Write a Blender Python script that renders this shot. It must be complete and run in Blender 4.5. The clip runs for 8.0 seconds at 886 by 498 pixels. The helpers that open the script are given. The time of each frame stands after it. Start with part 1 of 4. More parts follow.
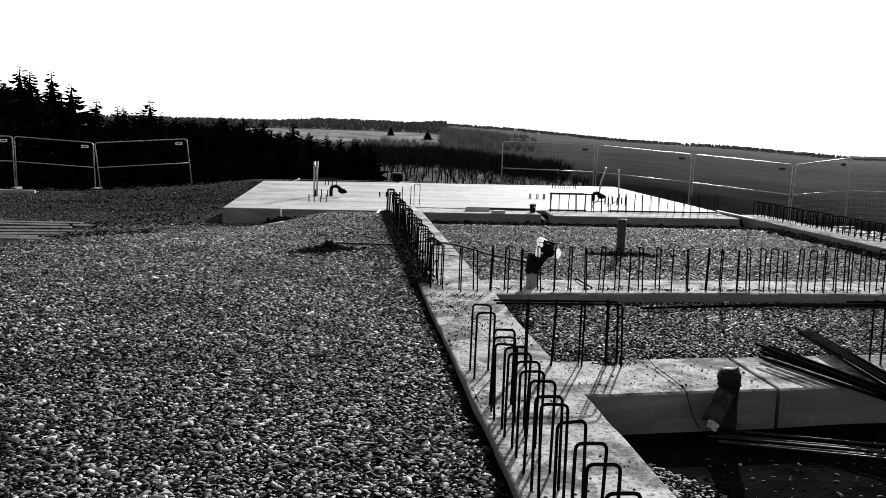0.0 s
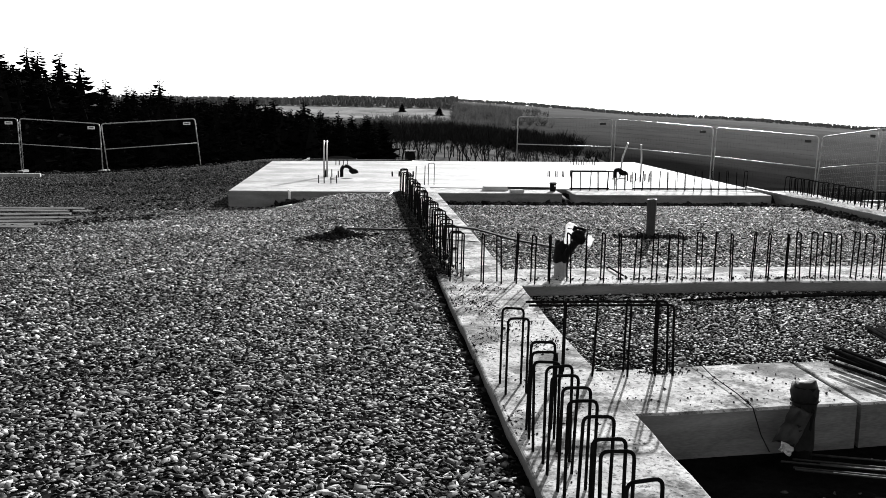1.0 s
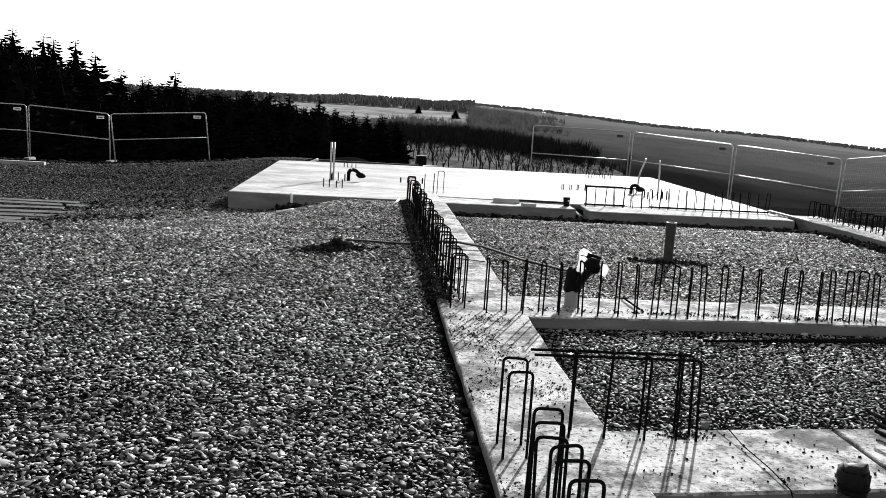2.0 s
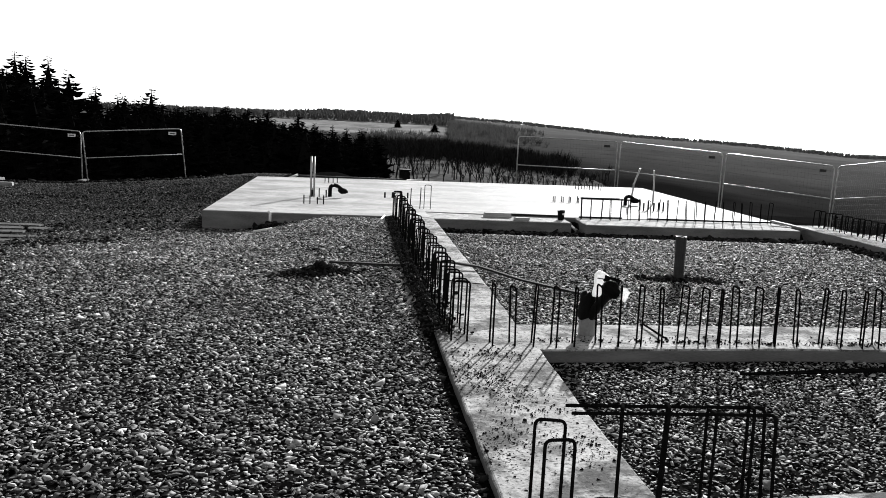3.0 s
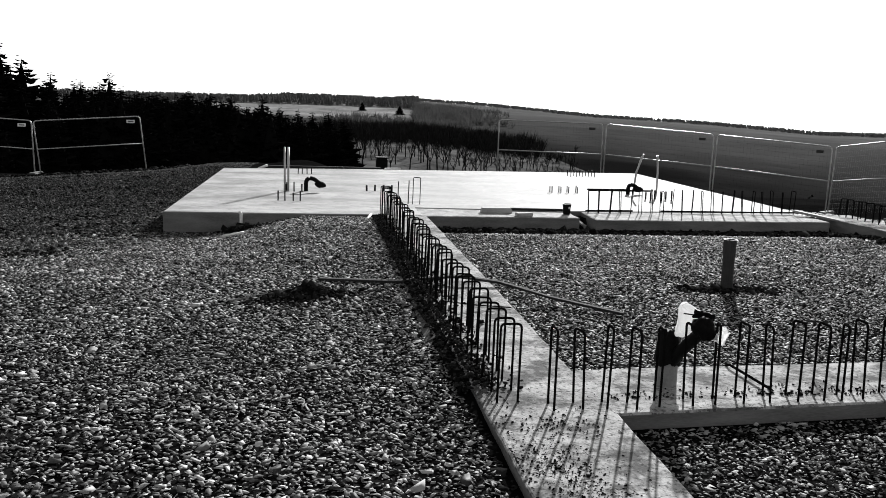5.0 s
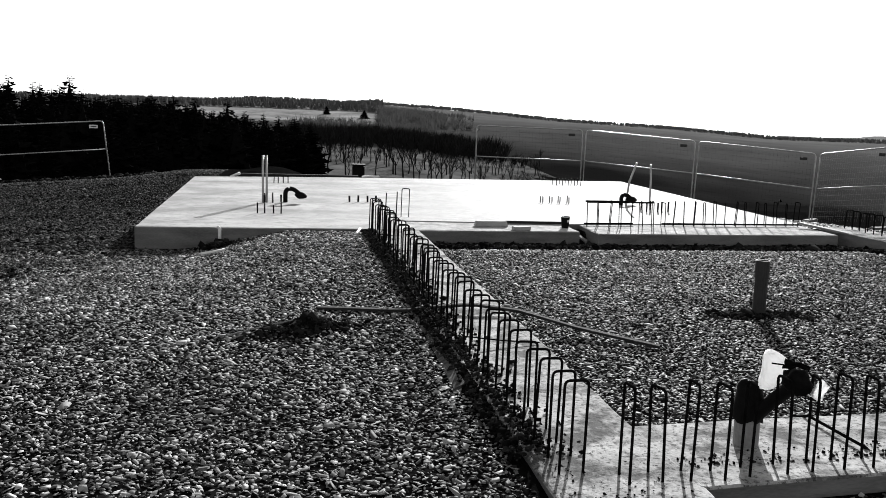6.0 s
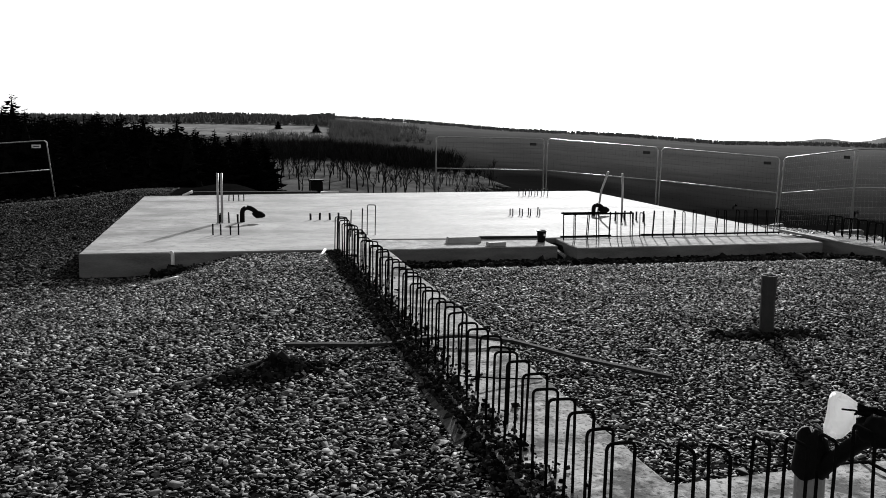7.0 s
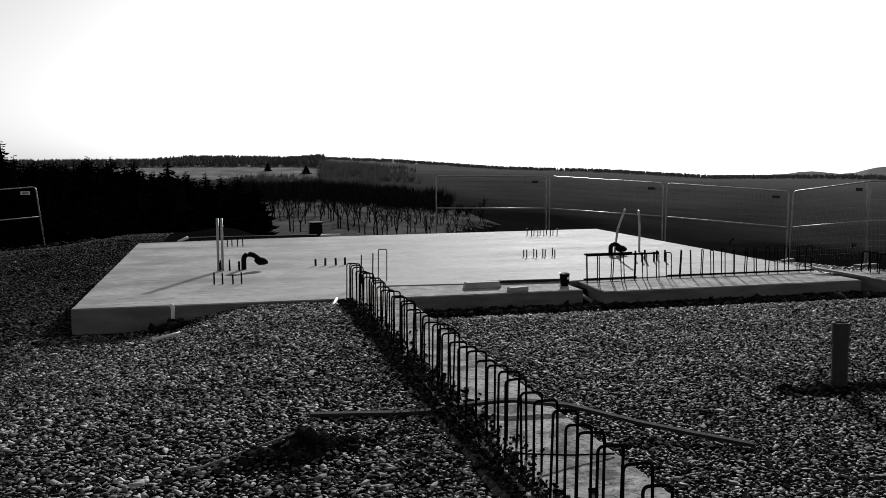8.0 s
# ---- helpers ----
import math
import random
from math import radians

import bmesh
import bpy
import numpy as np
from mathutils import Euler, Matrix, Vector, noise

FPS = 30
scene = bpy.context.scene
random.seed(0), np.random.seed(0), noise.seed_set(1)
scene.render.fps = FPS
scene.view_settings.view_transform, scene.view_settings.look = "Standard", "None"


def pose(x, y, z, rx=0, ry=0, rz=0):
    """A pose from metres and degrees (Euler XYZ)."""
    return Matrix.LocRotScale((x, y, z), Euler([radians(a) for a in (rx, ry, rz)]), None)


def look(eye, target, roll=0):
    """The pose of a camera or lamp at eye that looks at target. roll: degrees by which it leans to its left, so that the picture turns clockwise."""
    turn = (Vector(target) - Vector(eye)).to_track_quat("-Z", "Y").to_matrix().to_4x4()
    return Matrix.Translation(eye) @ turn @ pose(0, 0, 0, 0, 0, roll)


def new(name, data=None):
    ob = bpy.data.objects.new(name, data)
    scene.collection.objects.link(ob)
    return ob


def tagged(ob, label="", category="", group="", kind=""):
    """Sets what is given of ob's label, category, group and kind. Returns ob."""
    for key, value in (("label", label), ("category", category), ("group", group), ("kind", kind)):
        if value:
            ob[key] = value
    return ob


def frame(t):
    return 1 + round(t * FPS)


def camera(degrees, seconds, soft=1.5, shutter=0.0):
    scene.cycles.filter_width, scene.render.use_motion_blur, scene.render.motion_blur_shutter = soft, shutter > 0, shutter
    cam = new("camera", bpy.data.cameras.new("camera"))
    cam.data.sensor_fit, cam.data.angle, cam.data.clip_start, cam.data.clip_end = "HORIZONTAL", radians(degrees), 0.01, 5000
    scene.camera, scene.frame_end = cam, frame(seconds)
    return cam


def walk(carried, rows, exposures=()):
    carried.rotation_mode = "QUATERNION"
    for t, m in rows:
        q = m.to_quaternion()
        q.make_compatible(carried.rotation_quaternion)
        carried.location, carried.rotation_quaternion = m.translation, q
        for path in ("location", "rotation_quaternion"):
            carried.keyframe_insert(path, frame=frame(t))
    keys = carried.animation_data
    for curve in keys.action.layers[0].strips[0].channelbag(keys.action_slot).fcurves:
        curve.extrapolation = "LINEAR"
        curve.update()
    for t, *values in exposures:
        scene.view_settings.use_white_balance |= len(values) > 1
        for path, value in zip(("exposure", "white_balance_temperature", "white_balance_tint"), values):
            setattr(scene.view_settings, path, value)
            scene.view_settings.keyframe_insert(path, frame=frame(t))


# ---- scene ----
cam = camera(51.7, 8.0, soft=0.5)
PATH = [
    (0, (0.097, -0.962, 1.464), (0.315, 1.01, 1.207), 1.7),
    (0.5, (0.11, -0.512, 1.431), (0.3, 1.459, 1.15), 1.4),
    (1, (0.118, -0.199, 1.468), (0.308, 1.768, 1.159), 0.9),
    (1.5, (0.223, 0.202, 1.508), (0.394, 2.171, 1.199), 2.4),
    (1.7, (0.248, 0.294, 1.535), (0.406, 2.264, 1.228), 3.4),
    (3, (0.196, 1.328, 1.47), (0.403, 3.299, 1.197), 2.5),
    (3.5, (0.182, 1.822, 1.464), (0.396, 3.796, 1.22), 3.3),
    (4, (0.094, 2.203, 1.452), (0.319, 4.177, 1.217), 3.5),
    (4.5, (-0.009, 2.637, 1.468), (0.254, 4.601, 1.199), 2.1),
    (4.7, (-0.014, 2.767, 1.498), (0.253, 4.728, 1.212), 1.5),
    (5.8, (-0.21, 3.60, 1.49), (0.115, 5.543, 1.151), 3.0),
    (6, (-0.282, 3.803, 1.526), (0.073, 5.748, 1.229), 1.9),
    (6.5, (-0.3, 4.141, 1.495), (0.112, 6.078, 1.211), 0.7),
    (7, (-0.334, 4.562, 1.506), (0.116, 6.492, 1.236), 0.7),
    (7.5, (-0.387, 4.938, 1.497), (0.052, 6.874, 1.253), 1.9),
    (8, (-0.479, 5.345, 1.5), (-0.008, 7.279, 1.314), -0.3),
]
walk(cam, [(t, look(eye, target, roll)) for t, eye, target, roll in PATH],
     exposures=[(0, 1.15), (0.5, 1.32), (1.0, 1.6), (1.5, 1.75), (3.0, 1.33), (3.5, 1.15), (4.0, 1.08), (4.5, 1.1), (6.0, 1.28), (6.5, 0.97), (7.0, 0.78), (7.5, 0.55), (8.0, 0.2)])

# ---- light: low winter sun ahead of the camera, bright hazy sky ----
SUN_AZ, SUN_EL = 22.0, 17.8
world = bpy.data.worlds.new("world")
scene.world = world
world.use_nodes = True
wn = world.node_tree
wn.nodes.clear()
sky = wn.nodes.new("ShaderNodeTexSky")
sky.sky_type = "NISHITA"
sky.sun_disc = False
sky.sun_elevation, sky.sun_rotation = radians(SUN_EL), radians(SUN_AZ)
sky.air_density, sky.dust_density, sky.ozone_density = 1.3, 1.2, 1.0
grey_sky = wn.nodes.new("ShaderNodeRGBToBW")
sky_light = wn.nodes.new("ShaderNodeBackground")
sky_light.inputs["Strength"].default_value = 0.086
sky_out = wn.nodes.new("ShaderNodeOutputWorld")
wn.links.new(sky.outputs[0], grey_sky.inputs[0])
wn.links.new(grey_sky.outputs[0], sky_light.inputs[0])
wn.links.new(sky_light.outputs[0], sky_out.inputs[0])
sun_data = bpy.data.lights.new("sun", "SUN")
sun_data.energy, sun_data.angle = 5.0, radians(0.6)
sun = new("sun", sun_data)
SUN_DIR = Vector((math.sin(radians(SUN_AZ)) * math.cos(radians(SUN_EL)), math.cos(radians(SUN_AZ)) * math.cos(radians(SUN_EL)), math.sin(radians(SUN_EL))))
sun.matrix_world = look(SUN_DIR * 200, (0, 0, 0))


# ---- materials (the film is black and white: all greys) ----
def material(name, dark, light, scale=8.0, rough=(0.6, 0.9), bump=0.3, fine=60.0, metal=0.0, island=0.0, spec=0.5, bump_dist=0.01, stretch=(1, 1, 1), contrast=(0.35, 0.65), per_object=0.0):
    """A grey surface with broad stains, fine grain, uneven gloss and relief."""
    m = bpy.data.materials.new(name)
    m.use_nodes = True
    nt = m.node_tree
    n, l = nt.nodes, nt.links
    bsdf = n["Principled BSDF"]
    geo = n.new("ShaderNodeTexCoord")
    mapping = n.new("ShaderNodeMapping")
    mapping.inputs["Scale"].default_value = stretch
    l.new(geo.outputs["Object"], mapping.inputs["Vector"])
    broad = n.new("ShaderNodeTexNoise")
    broad.inputs["Scale"].default_value, broad.inputs["Detail"].default_value = scale, 6
    grain = n.new("ShaderNodeTexNoise")
    grain.inputs["Scale"].default_value, grain.inputs["Detail"].default_value = fine, 4
    for t in (broad, grain):
        l.new(mapping.outputs[0], t.inputs["Vector"])
    both = n.new("ShaderNodeMix")
    both.data_type = "FLOAT"
    both.inputs[0].default_value = 0.35
    l.new(broad.outputs[0], both.inputs[2])
    l.new(grain.outputs[0], both.inputs[3])
    value = both.outputs[0]
    if island or per_object:
        source = n.new("ShaderNodeNewGeometry" if island else "ShaderNodeObjectInfo")
        mix = n.new("ShaderNodeMix")
        mix.data_type = "FLOAT"
        mix.inputs[0].default_value = island or per_object
        l.new(value, mix.inputs[2])
        l.new(source.outputs["Random Per Island" if island else "Random"], mix.inputs[3])
        value = mix.outputs[0]
    ramp = n.new("ShaderNodeValToRGB")
    ramp.color_ramp.elements[0].position, ramp.color_ramp.elements[1].position = contrast
    ramp.color_ramp.elements[0].color = (dark, dark, dark, 1)
    ramp.color_ramp.elements[1].color = (light, light, light, 1)
    l.new(value, ramp.inputs[0])
    l.new(ramp.outputs[0], bsdf.inputs["Base Color"])
    gloss = n.new("ShaderNodeMapRange")
    gloss.inputs["To Min"].default_value, gloss.inputs["To Max"].default_value = rough
    gloss.inputs["From Min"].default_value, gloss.inputs["From Max"].default_value = 0.3, 0.7
    l.new(value, gloss.inputs["Value"])
    l.new(gloss.outputs[0], bsdf.inputs["Roughness"])
    bsdf.inputs["Metallic"].default_value = metal
    bsdf.inputs["Specular IOR Level"].default_value = spec
    if bump:
        b = n.new("ShaderNodeBump")
        b.inputs["Strength"].default_value, b.inputs["Distance"].default_value = bump, bump_dist
        l.new(both.outputs[0], b.inputs["Height"])
        l.new(b.outputs[0], bsdf.inputs["Normal"])
    return m


def shaded_gravel_bed(name, dark, light):
    """Crushed stone seen from further off: cells with their own tone and relief."""
    m = material(name, dark, light, 3.0, (0.9, 1.0), 0.0, 40, spec=0.0)
    n, l = m.node_tree.nodes, m.node_tree.links
    bsdf = n["Principled BSDF"]
    coord = n.new("ShaderNodeTexCoord")
    cells = n.new("ShaderNodeTexVoronoi")
    cells.inputs["Scale"].default_value = 28
    l.new(coord.outputs["Object"], cells.inputs["Vector"])
    bw = n.new("ShaderNodeRGBToBW")
    l.new(cells.outputs["Color"], bw.inputs[0])
    ramp = n.new("ShaderNodeValToRGB")
    ramp.color_ramp.elements[0].position, ramp.color_ramp.elements[1].position = 0.25, 0.9
    ramp.color_ramp.elements[0].color = (dark, dark, dark, 1)
    ramp.color_ramp.elements[1].color = (light, light, light, 1)
    l.new(bw.outputs[0], ramp.inputs[0])
    l.new(ramp.outputs[0], bsdf.inputs["Base Color"])
    b = n.new("ShaderNodeBump")
    b.inputs["Strength"].default_value, b.inputs["Distance"].default_value = 0.9, 0.03
    l.new(bw.outputs[0], b.inputs["Height"])
    l.new(b.outputs[0], bsdf.inputs["Normal"])
    return m


def soiled(m, amount, patch, speck, dark=0.03):
    """Adds trodden-in dirt: ragged patches and fine specks."""
    n, l = m.node_tree.nodes, m.node_tree.links
    bsdf = n["Principled BSDF"]
    old = bsdf.inputs["Base Color"].links[0].from_socket
    coord = n.new("ShaderNodeTexCoord")
    keep = None
    for scale, detail, lo, hi in ((patch, 10, 0.47, 0.58), (speck, 4, 0.53, 0.62)):
        t = n.new("ShaderNodeTexNoise")
        t.inputs["Scale"].default_value, t.inputs["Detail"].default_value, t.inputs["Roughness"].default_value = scale, detail, 0.72
        l.new(coord.outputs["Object"], t.inputs["Vector"])
        k = n.new("ShaderNodeMapRange")
        k.inputs["From Min"].default_value, k.inputs["From Max"].default_value, k.inputs["To Max"].default_value = lo, hi, amount
        l.new(t.outputs[0], k.inputs["Value"])
        mix = n.new("ShaderNodeMix")
        mix.data_type = "RGBA"
        l.new(k.outputs[0], mix.inputs["Factor"])
        l.new(old, mix.inputs[6])
        mix.inputs[7].default_value = (dark, dark, dark, 1)
        old = mix.outputs[2]
    l.new(old, bsdf.inputs["Base Color"])
    return m


M_SLAB = soiled(material("smooth_slab_concrete", 0.16, 0.36, 0.9, (0.7, 0.9), 0.15, 7, stretch=(0.6, 1.5, 1), bump_dist=0.004, spec=0.04, contrast=(0.36, 0.6)), 0.38, 0.9, 9, 0.11)
M_BEAM = soiled(material("rough_beam_concrete", 0.22, 0.46, 4.0, (0.9, 1.0), 0.8, 50, bump_dist=0.01, contrast=(0.36, 0.62), spec=0.03), 0.45, 3.0, 25, 0.06)
M_CONCRETE = soiled(material("cast_concrete", 0.23, 0.46, 5.0, (0.9, 1.0), 0.45, 70, bump_dist=0.012, contrast=(0.38, 0.62), spec=0.02), 0.8, 2.6, 34)
# concrete for upright faces, darker than the tops: their shade is in the colour
M_SIDE = material("board_marked_shade_concrete", 0.08, 0.17, 2.0, (0.85, 0.95), 0.4, 30, stretch=(1, 1, 5), bump_dist=0.006, spec=0.15)
# near black: shade in the gaps between stones is put into the bed
M_BED = shaded_gravel_bed("shaded_gravel_bed", 0.002, 0.015)
# soil, coloured near black to hold the shade at the strips' feet too
M_SOIL_SHADE = material("dark_soil_shade", 0.002, 0.007, 4.0, (0.95, 1.0), 0.9, 30, bump_dist=0.03, spec=0.0)
M_STONE = soiled(material("crushed_stone", 0.010, 0.42, 12.0, (0.6, 0.9), 0.3, 140, island=0.8, bump_dist=0.003, contrast=(0.22, 0.9), spec=0.03), 0.45, 0.8, 7, 0.012)
M_DUST = material("trodden_stone", 0.014, 0.085, 12.0, (0.8, 1.0), 0.3, 140, island=0.8, bump_dist=0.003, contrast=(0.2, 1.0), spec=0.03)
M_CLOD = material("soil_clods", 0.005, 0.024, 12.0, (0.9, 1.0), 0.5, 90, island=0.6, spec=0.0)
M_STEEL = material("rusty_rebar_steel", 0.003, 0.009, 20, (0.9, 1.0), 0.4, 300, bump_dist=0.001, spec=0.0)
M_RODS = material("new_rebar_steel", 0.010, 0.03, 20, (0.45, 0.65), 0.3, 300, metal=0.3, bump_dist=0.001)
M_ZINC = material("galvanised_tube", 0.25, 0.40, 6, (0.3, 0.5), 0.15, 80, metal=0.25, bump_dist=0.001)
M_WOOD = material("weathered_plank", 0.014, 0.04, 6, (0.85, 1.0), 0.5, 60, stretch=(0.6, 5, 5), bump_dist=0.003, spec=0.03)
M_WOOD_PALE = material("pale_plank", 0.14, 0.28, 6, (0.7, 0.9), 0.5, 60, stretch=(0.6, 5, 5), bump_dist=0.003, spec=0.2)
M_WOOD_MUD = material("muddy_plank", 0.03, 0.10, 5, (0.85, 1.0), 0.6, 40, stretch=(0.6, 5, 5), bump_dist=0.004, spec=0.05, contrast=(0.42, 0.6))
M_BOARD = material("pale_board", 0.26, 0.36, 6, (0.8, 0.95), 0.4, 60, bump_dist=0.003, spec=0.1)
M_WOOD_DARK = material("wet_dark_plank", 0.012, 0.03, 6, (0.9, 1.0), 0.5, 60, stretch=(0.6, 5, 5), bump_dist=0.003, spec=0.02)
M_WHITE = material("white_plastic", 0.60, 0.75, 10, (0.3, 0.5), 0.1, 60)
M_BAG = material("white_sheet_plastic", 0.55, 0.75, 7, (0.3, 0.5), 0.5, 30, bump_dist=0.01)


def lets_light_through(m, share, tone):
    """Mixes in light that comes through from behind: thin sheet, or bare twigs."""
    nt = m.node_tree
    through_light = nt.nodes.new("ShaderNodeBsdfTranslucent")
    through_light.inputs["Color"].default_value = (tone, tone, tone, 1)
    half = nt.nodes.new("ShaderNodeMixShader")
    half.inputs[0].default_value = share
    nt.links.new(nt.nodes["Principled BSDF"].outputs[0], half.inputs[1])
    nt.links.new(through_light.outputs[0], half.inputs[2])
    nt.links.new(half.outputs[0], nt.nodes["Material Output"].inputs["Surface"])
    return m


lets_light_through(M_BAG, 0.55, 0.8)
M_BLACK = material("black_plastic", 0.002, 0.006, 15, (0.6, 0.8), 0.2, 80, spec=0.06)
M_GREYPIPE = material("grey_pipe_plastic", 0.018, 0.035, 9, (0.5, 0.7), 0.15, 70, spec=0.2)
M_PIPEFOOT = material("pale_grey_pipe", 0.16, 0.24, 9, (0.5, 0.7), 0.15, 70, spec=0.2)
M_CLOTH = material("grey_foil_wrap", 0.004, 0.012, 12, (0.5, 0.8), 0.6, 50, bump_dist=0.006, spec=0.1)
M_BARK = material("spruce_bark", 0.004, 0.012, 10, (0.9, 1), 0.6, 40, spec=0.0)
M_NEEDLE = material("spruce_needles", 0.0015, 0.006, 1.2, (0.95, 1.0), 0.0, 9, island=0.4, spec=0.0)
M_TWIG = material("bare_twigs", 0.006, 0.02, 2, (0.9, 1), 0.0, 9, spec=0.0)
# the next two woods carry distance haze as a paler base colour
M_FAR = lets_light_through(material("hazed_leafless_wood", 0.13, 0.17, 0.02, (0.95, 1), 0.0, 0.3, island=0.25, spec=0.0), 0.5, 0.16)
M_RIDGE = lets_light_through(material("hazed_ridge_wood", 0.09, 0.13, 0.02, (0.95, 1), 0.0, 0.3, island=0.3, spec=0.0), 0.5, 0.12)
M_THICKET = lets_light_through(material("leafless_thicket", 0.03, 0.07, 0.05, (0.95, 1), 0.0, 0.6, island=0.4, spec=0.0), 0.4, 0.04)
M_SCRUB = material("dark_scrub", 0.006, 0.025, 0.05, (0.95, 1), 0.0, 0.6, island=0.4, spec=0.0)
M_GRASS = material("winter_grass", 0.03, 0.08, 0.3, (0.9, 1), 0.6, 6, bump_dist=0.05, spec=0.1)
M_MEADOW = material("pale_dry_meadow", 0.10, 0.28, 0.03, (0.95, 1), 0.5, 0.4, bump_dist=0.2, spec=0.0)
M_FIELD = material("pale_valley_field", 0.035, 0.12, 0.06, (0.95, 1), 0.5, 0.9, bump_dist=0.2, spec=0.0)


def hazed_wooded_slope():
    """Wood, dark at the valley's foot; haze is painted in as it pales uphill."""
    m = material("hazed_wooded_slope", 0.08, 0.115, 0.012, (0.95, 1), 0.15, 0.08, bump_dist=2.0, spec=0.0)
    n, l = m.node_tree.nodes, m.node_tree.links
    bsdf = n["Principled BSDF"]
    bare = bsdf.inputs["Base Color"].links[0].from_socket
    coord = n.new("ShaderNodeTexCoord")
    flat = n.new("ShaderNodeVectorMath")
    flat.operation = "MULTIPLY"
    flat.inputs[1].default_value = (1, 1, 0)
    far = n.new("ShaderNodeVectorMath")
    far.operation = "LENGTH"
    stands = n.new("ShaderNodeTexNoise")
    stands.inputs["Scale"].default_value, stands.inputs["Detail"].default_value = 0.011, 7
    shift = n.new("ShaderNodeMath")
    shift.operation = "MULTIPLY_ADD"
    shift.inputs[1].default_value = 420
    # the pale haze tone takes over with distance
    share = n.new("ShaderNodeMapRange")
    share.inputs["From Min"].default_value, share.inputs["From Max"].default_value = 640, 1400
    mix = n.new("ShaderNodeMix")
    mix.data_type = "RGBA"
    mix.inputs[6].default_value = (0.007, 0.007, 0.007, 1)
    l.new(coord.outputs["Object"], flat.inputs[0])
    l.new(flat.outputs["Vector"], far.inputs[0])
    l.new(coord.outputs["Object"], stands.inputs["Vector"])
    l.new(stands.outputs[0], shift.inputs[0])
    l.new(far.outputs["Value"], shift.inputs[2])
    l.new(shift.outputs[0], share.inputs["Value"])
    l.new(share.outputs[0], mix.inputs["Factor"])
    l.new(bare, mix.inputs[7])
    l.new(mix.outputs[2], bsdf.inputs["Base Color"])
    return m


M_SLOPE = hazed_wooded_slope()
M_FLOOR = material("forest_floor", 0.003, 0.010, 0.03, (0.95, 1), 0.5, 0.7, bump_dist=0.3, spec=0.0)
M_HAZE_HILL = material("haze_pale_hill", 0.5, 0.6, 0.002, (0.95, 1), 0.0, 0.02, spec=0.0)


# ---- mesh helpers ----
def obj(name, verts, faces, mat, parent=None, label="", smooth=False):
    me = bpy.data.meshes.new(name)
    me.from_pydata([tuple(v) for v in verts], [], faces)
    me.update()
    if smooth:
        me.polygons.foreach_set("use_smooth", [True] * len(me.polygons))
    me.materials.append(mat)
    ob = new(name, me)
    if parent:
        ob.parent = parent
    if label:
        tagged(ob, label)
    return ob


def part(name, bm, mat, parent, label="", smooth=False):
    me = bpy.data.meshes.new(name)
    bm.normal_update()
    bm.to_mesh(me)
    bm.free()
    if smooth:
        me.polygons.foreach_set("use_smooth", [True] * len(me.polygons))
    me.materials.append(mat)
    ob = new(name, me)
    ob.parent = parent
    if label:
        tagged(ob, label)
    return ob


def thing(name, at, label, category, group="", turn=0):
    ob = new(name)
    ob.empty_display_size = 0.1
    ob.matrix_basis = pose(*at, 0, 0, turn)
    return tagged(ob, label, category, group)


def tube_into(verts, faces, points, r, sides=7, r_end=None, caps=True):
    """A tube along points, appended to the lists."""
    pts = [Vector(p) for p in points]
    base, side, last = len(verts), None, len(pts) - 1
    for i, p in enumerate(pts):
        d = (pts[min(i + 1, last)] - pts[max(i - 1, 0)]).normalized()
        if side is None:
            side = d.orthogonal().normalized()
        side = (side - d * side.dot(d)).normalized()
        up = d.cross(side)
        rr = r if r_end is None else r + (r_end - r) * i / last
        for k in range(sides):
            a = 2 * math.pi * k / sides
            verts.append(p + (side * math.cos(a) + up * math.sin(a)) * rr)
    for i in range(last):
        for k in range(sides):
            a, b = base + i * sides + k, base + i * sides + (k + 1) % sides
            faces.append((a, b, b + sides, a + sides))
    if caps:
        faces.append(tuple(base + k for k in reversed(range(sides))))
        faces.append(tuple(base + last * sides + k for k in range(sides)))


def tube(name, points, r, mat, parent=None, label="", sides=8, r_end=None):
    v, f = [], []
    tube_into(v, f, points, r, sides, r_end)
    return obj(name, v, f, mat, parent, label, smooth=sides > 5)


def rounded(points, r, steps=4):
    """A polyline with its inner corners rounded."""
    pts = [Vector(p) for p in points]
    out = [pts[0]]
    for a, b, c in zip(pts, pts[1:], pts[2:]):
        p, q = b + (a - b).normalized() * r, b + (c - b).normalized() * r
        for i in range(steps + 1):
            t = i / steps
            out.append(p * (1 - t) ** 2 + b * 2 * t * (1 - t) + q * t * t)
    return out + [pts[-1]]


def box_bm(x0, y0, z0, x1, y1, z1, bevel=0.0, wobble=0.0, cuts=0):
    bm = bmesh.new()
    bmesh.ops.create_cube(bm, size=1)
    for v in bm.verts:
        v.co = Vector((x0 if v.co.x < 0 else x1, y0 if v.co.y < 0 else y1, z0 if v.co.z < 0 else z1))
    if bevel:
        bmesh.ops.bevel(bm, geom=bm.edges[:], offset=bevel, segments=2, affect="EDGES")
    if cuts:
        bmesh.ops.subdivide_edges(bm, edges=[e for e in bm.edges if e.calc_length() > 0.3 * max(x1 - x0, y1 - y0)], cuts=cuts, use_grid_fill=True)
    if wobble:
        for v in bm.verts:
            v.co += Vector(noise.noise_vector(v.co * 5)) * wobble
    return bm


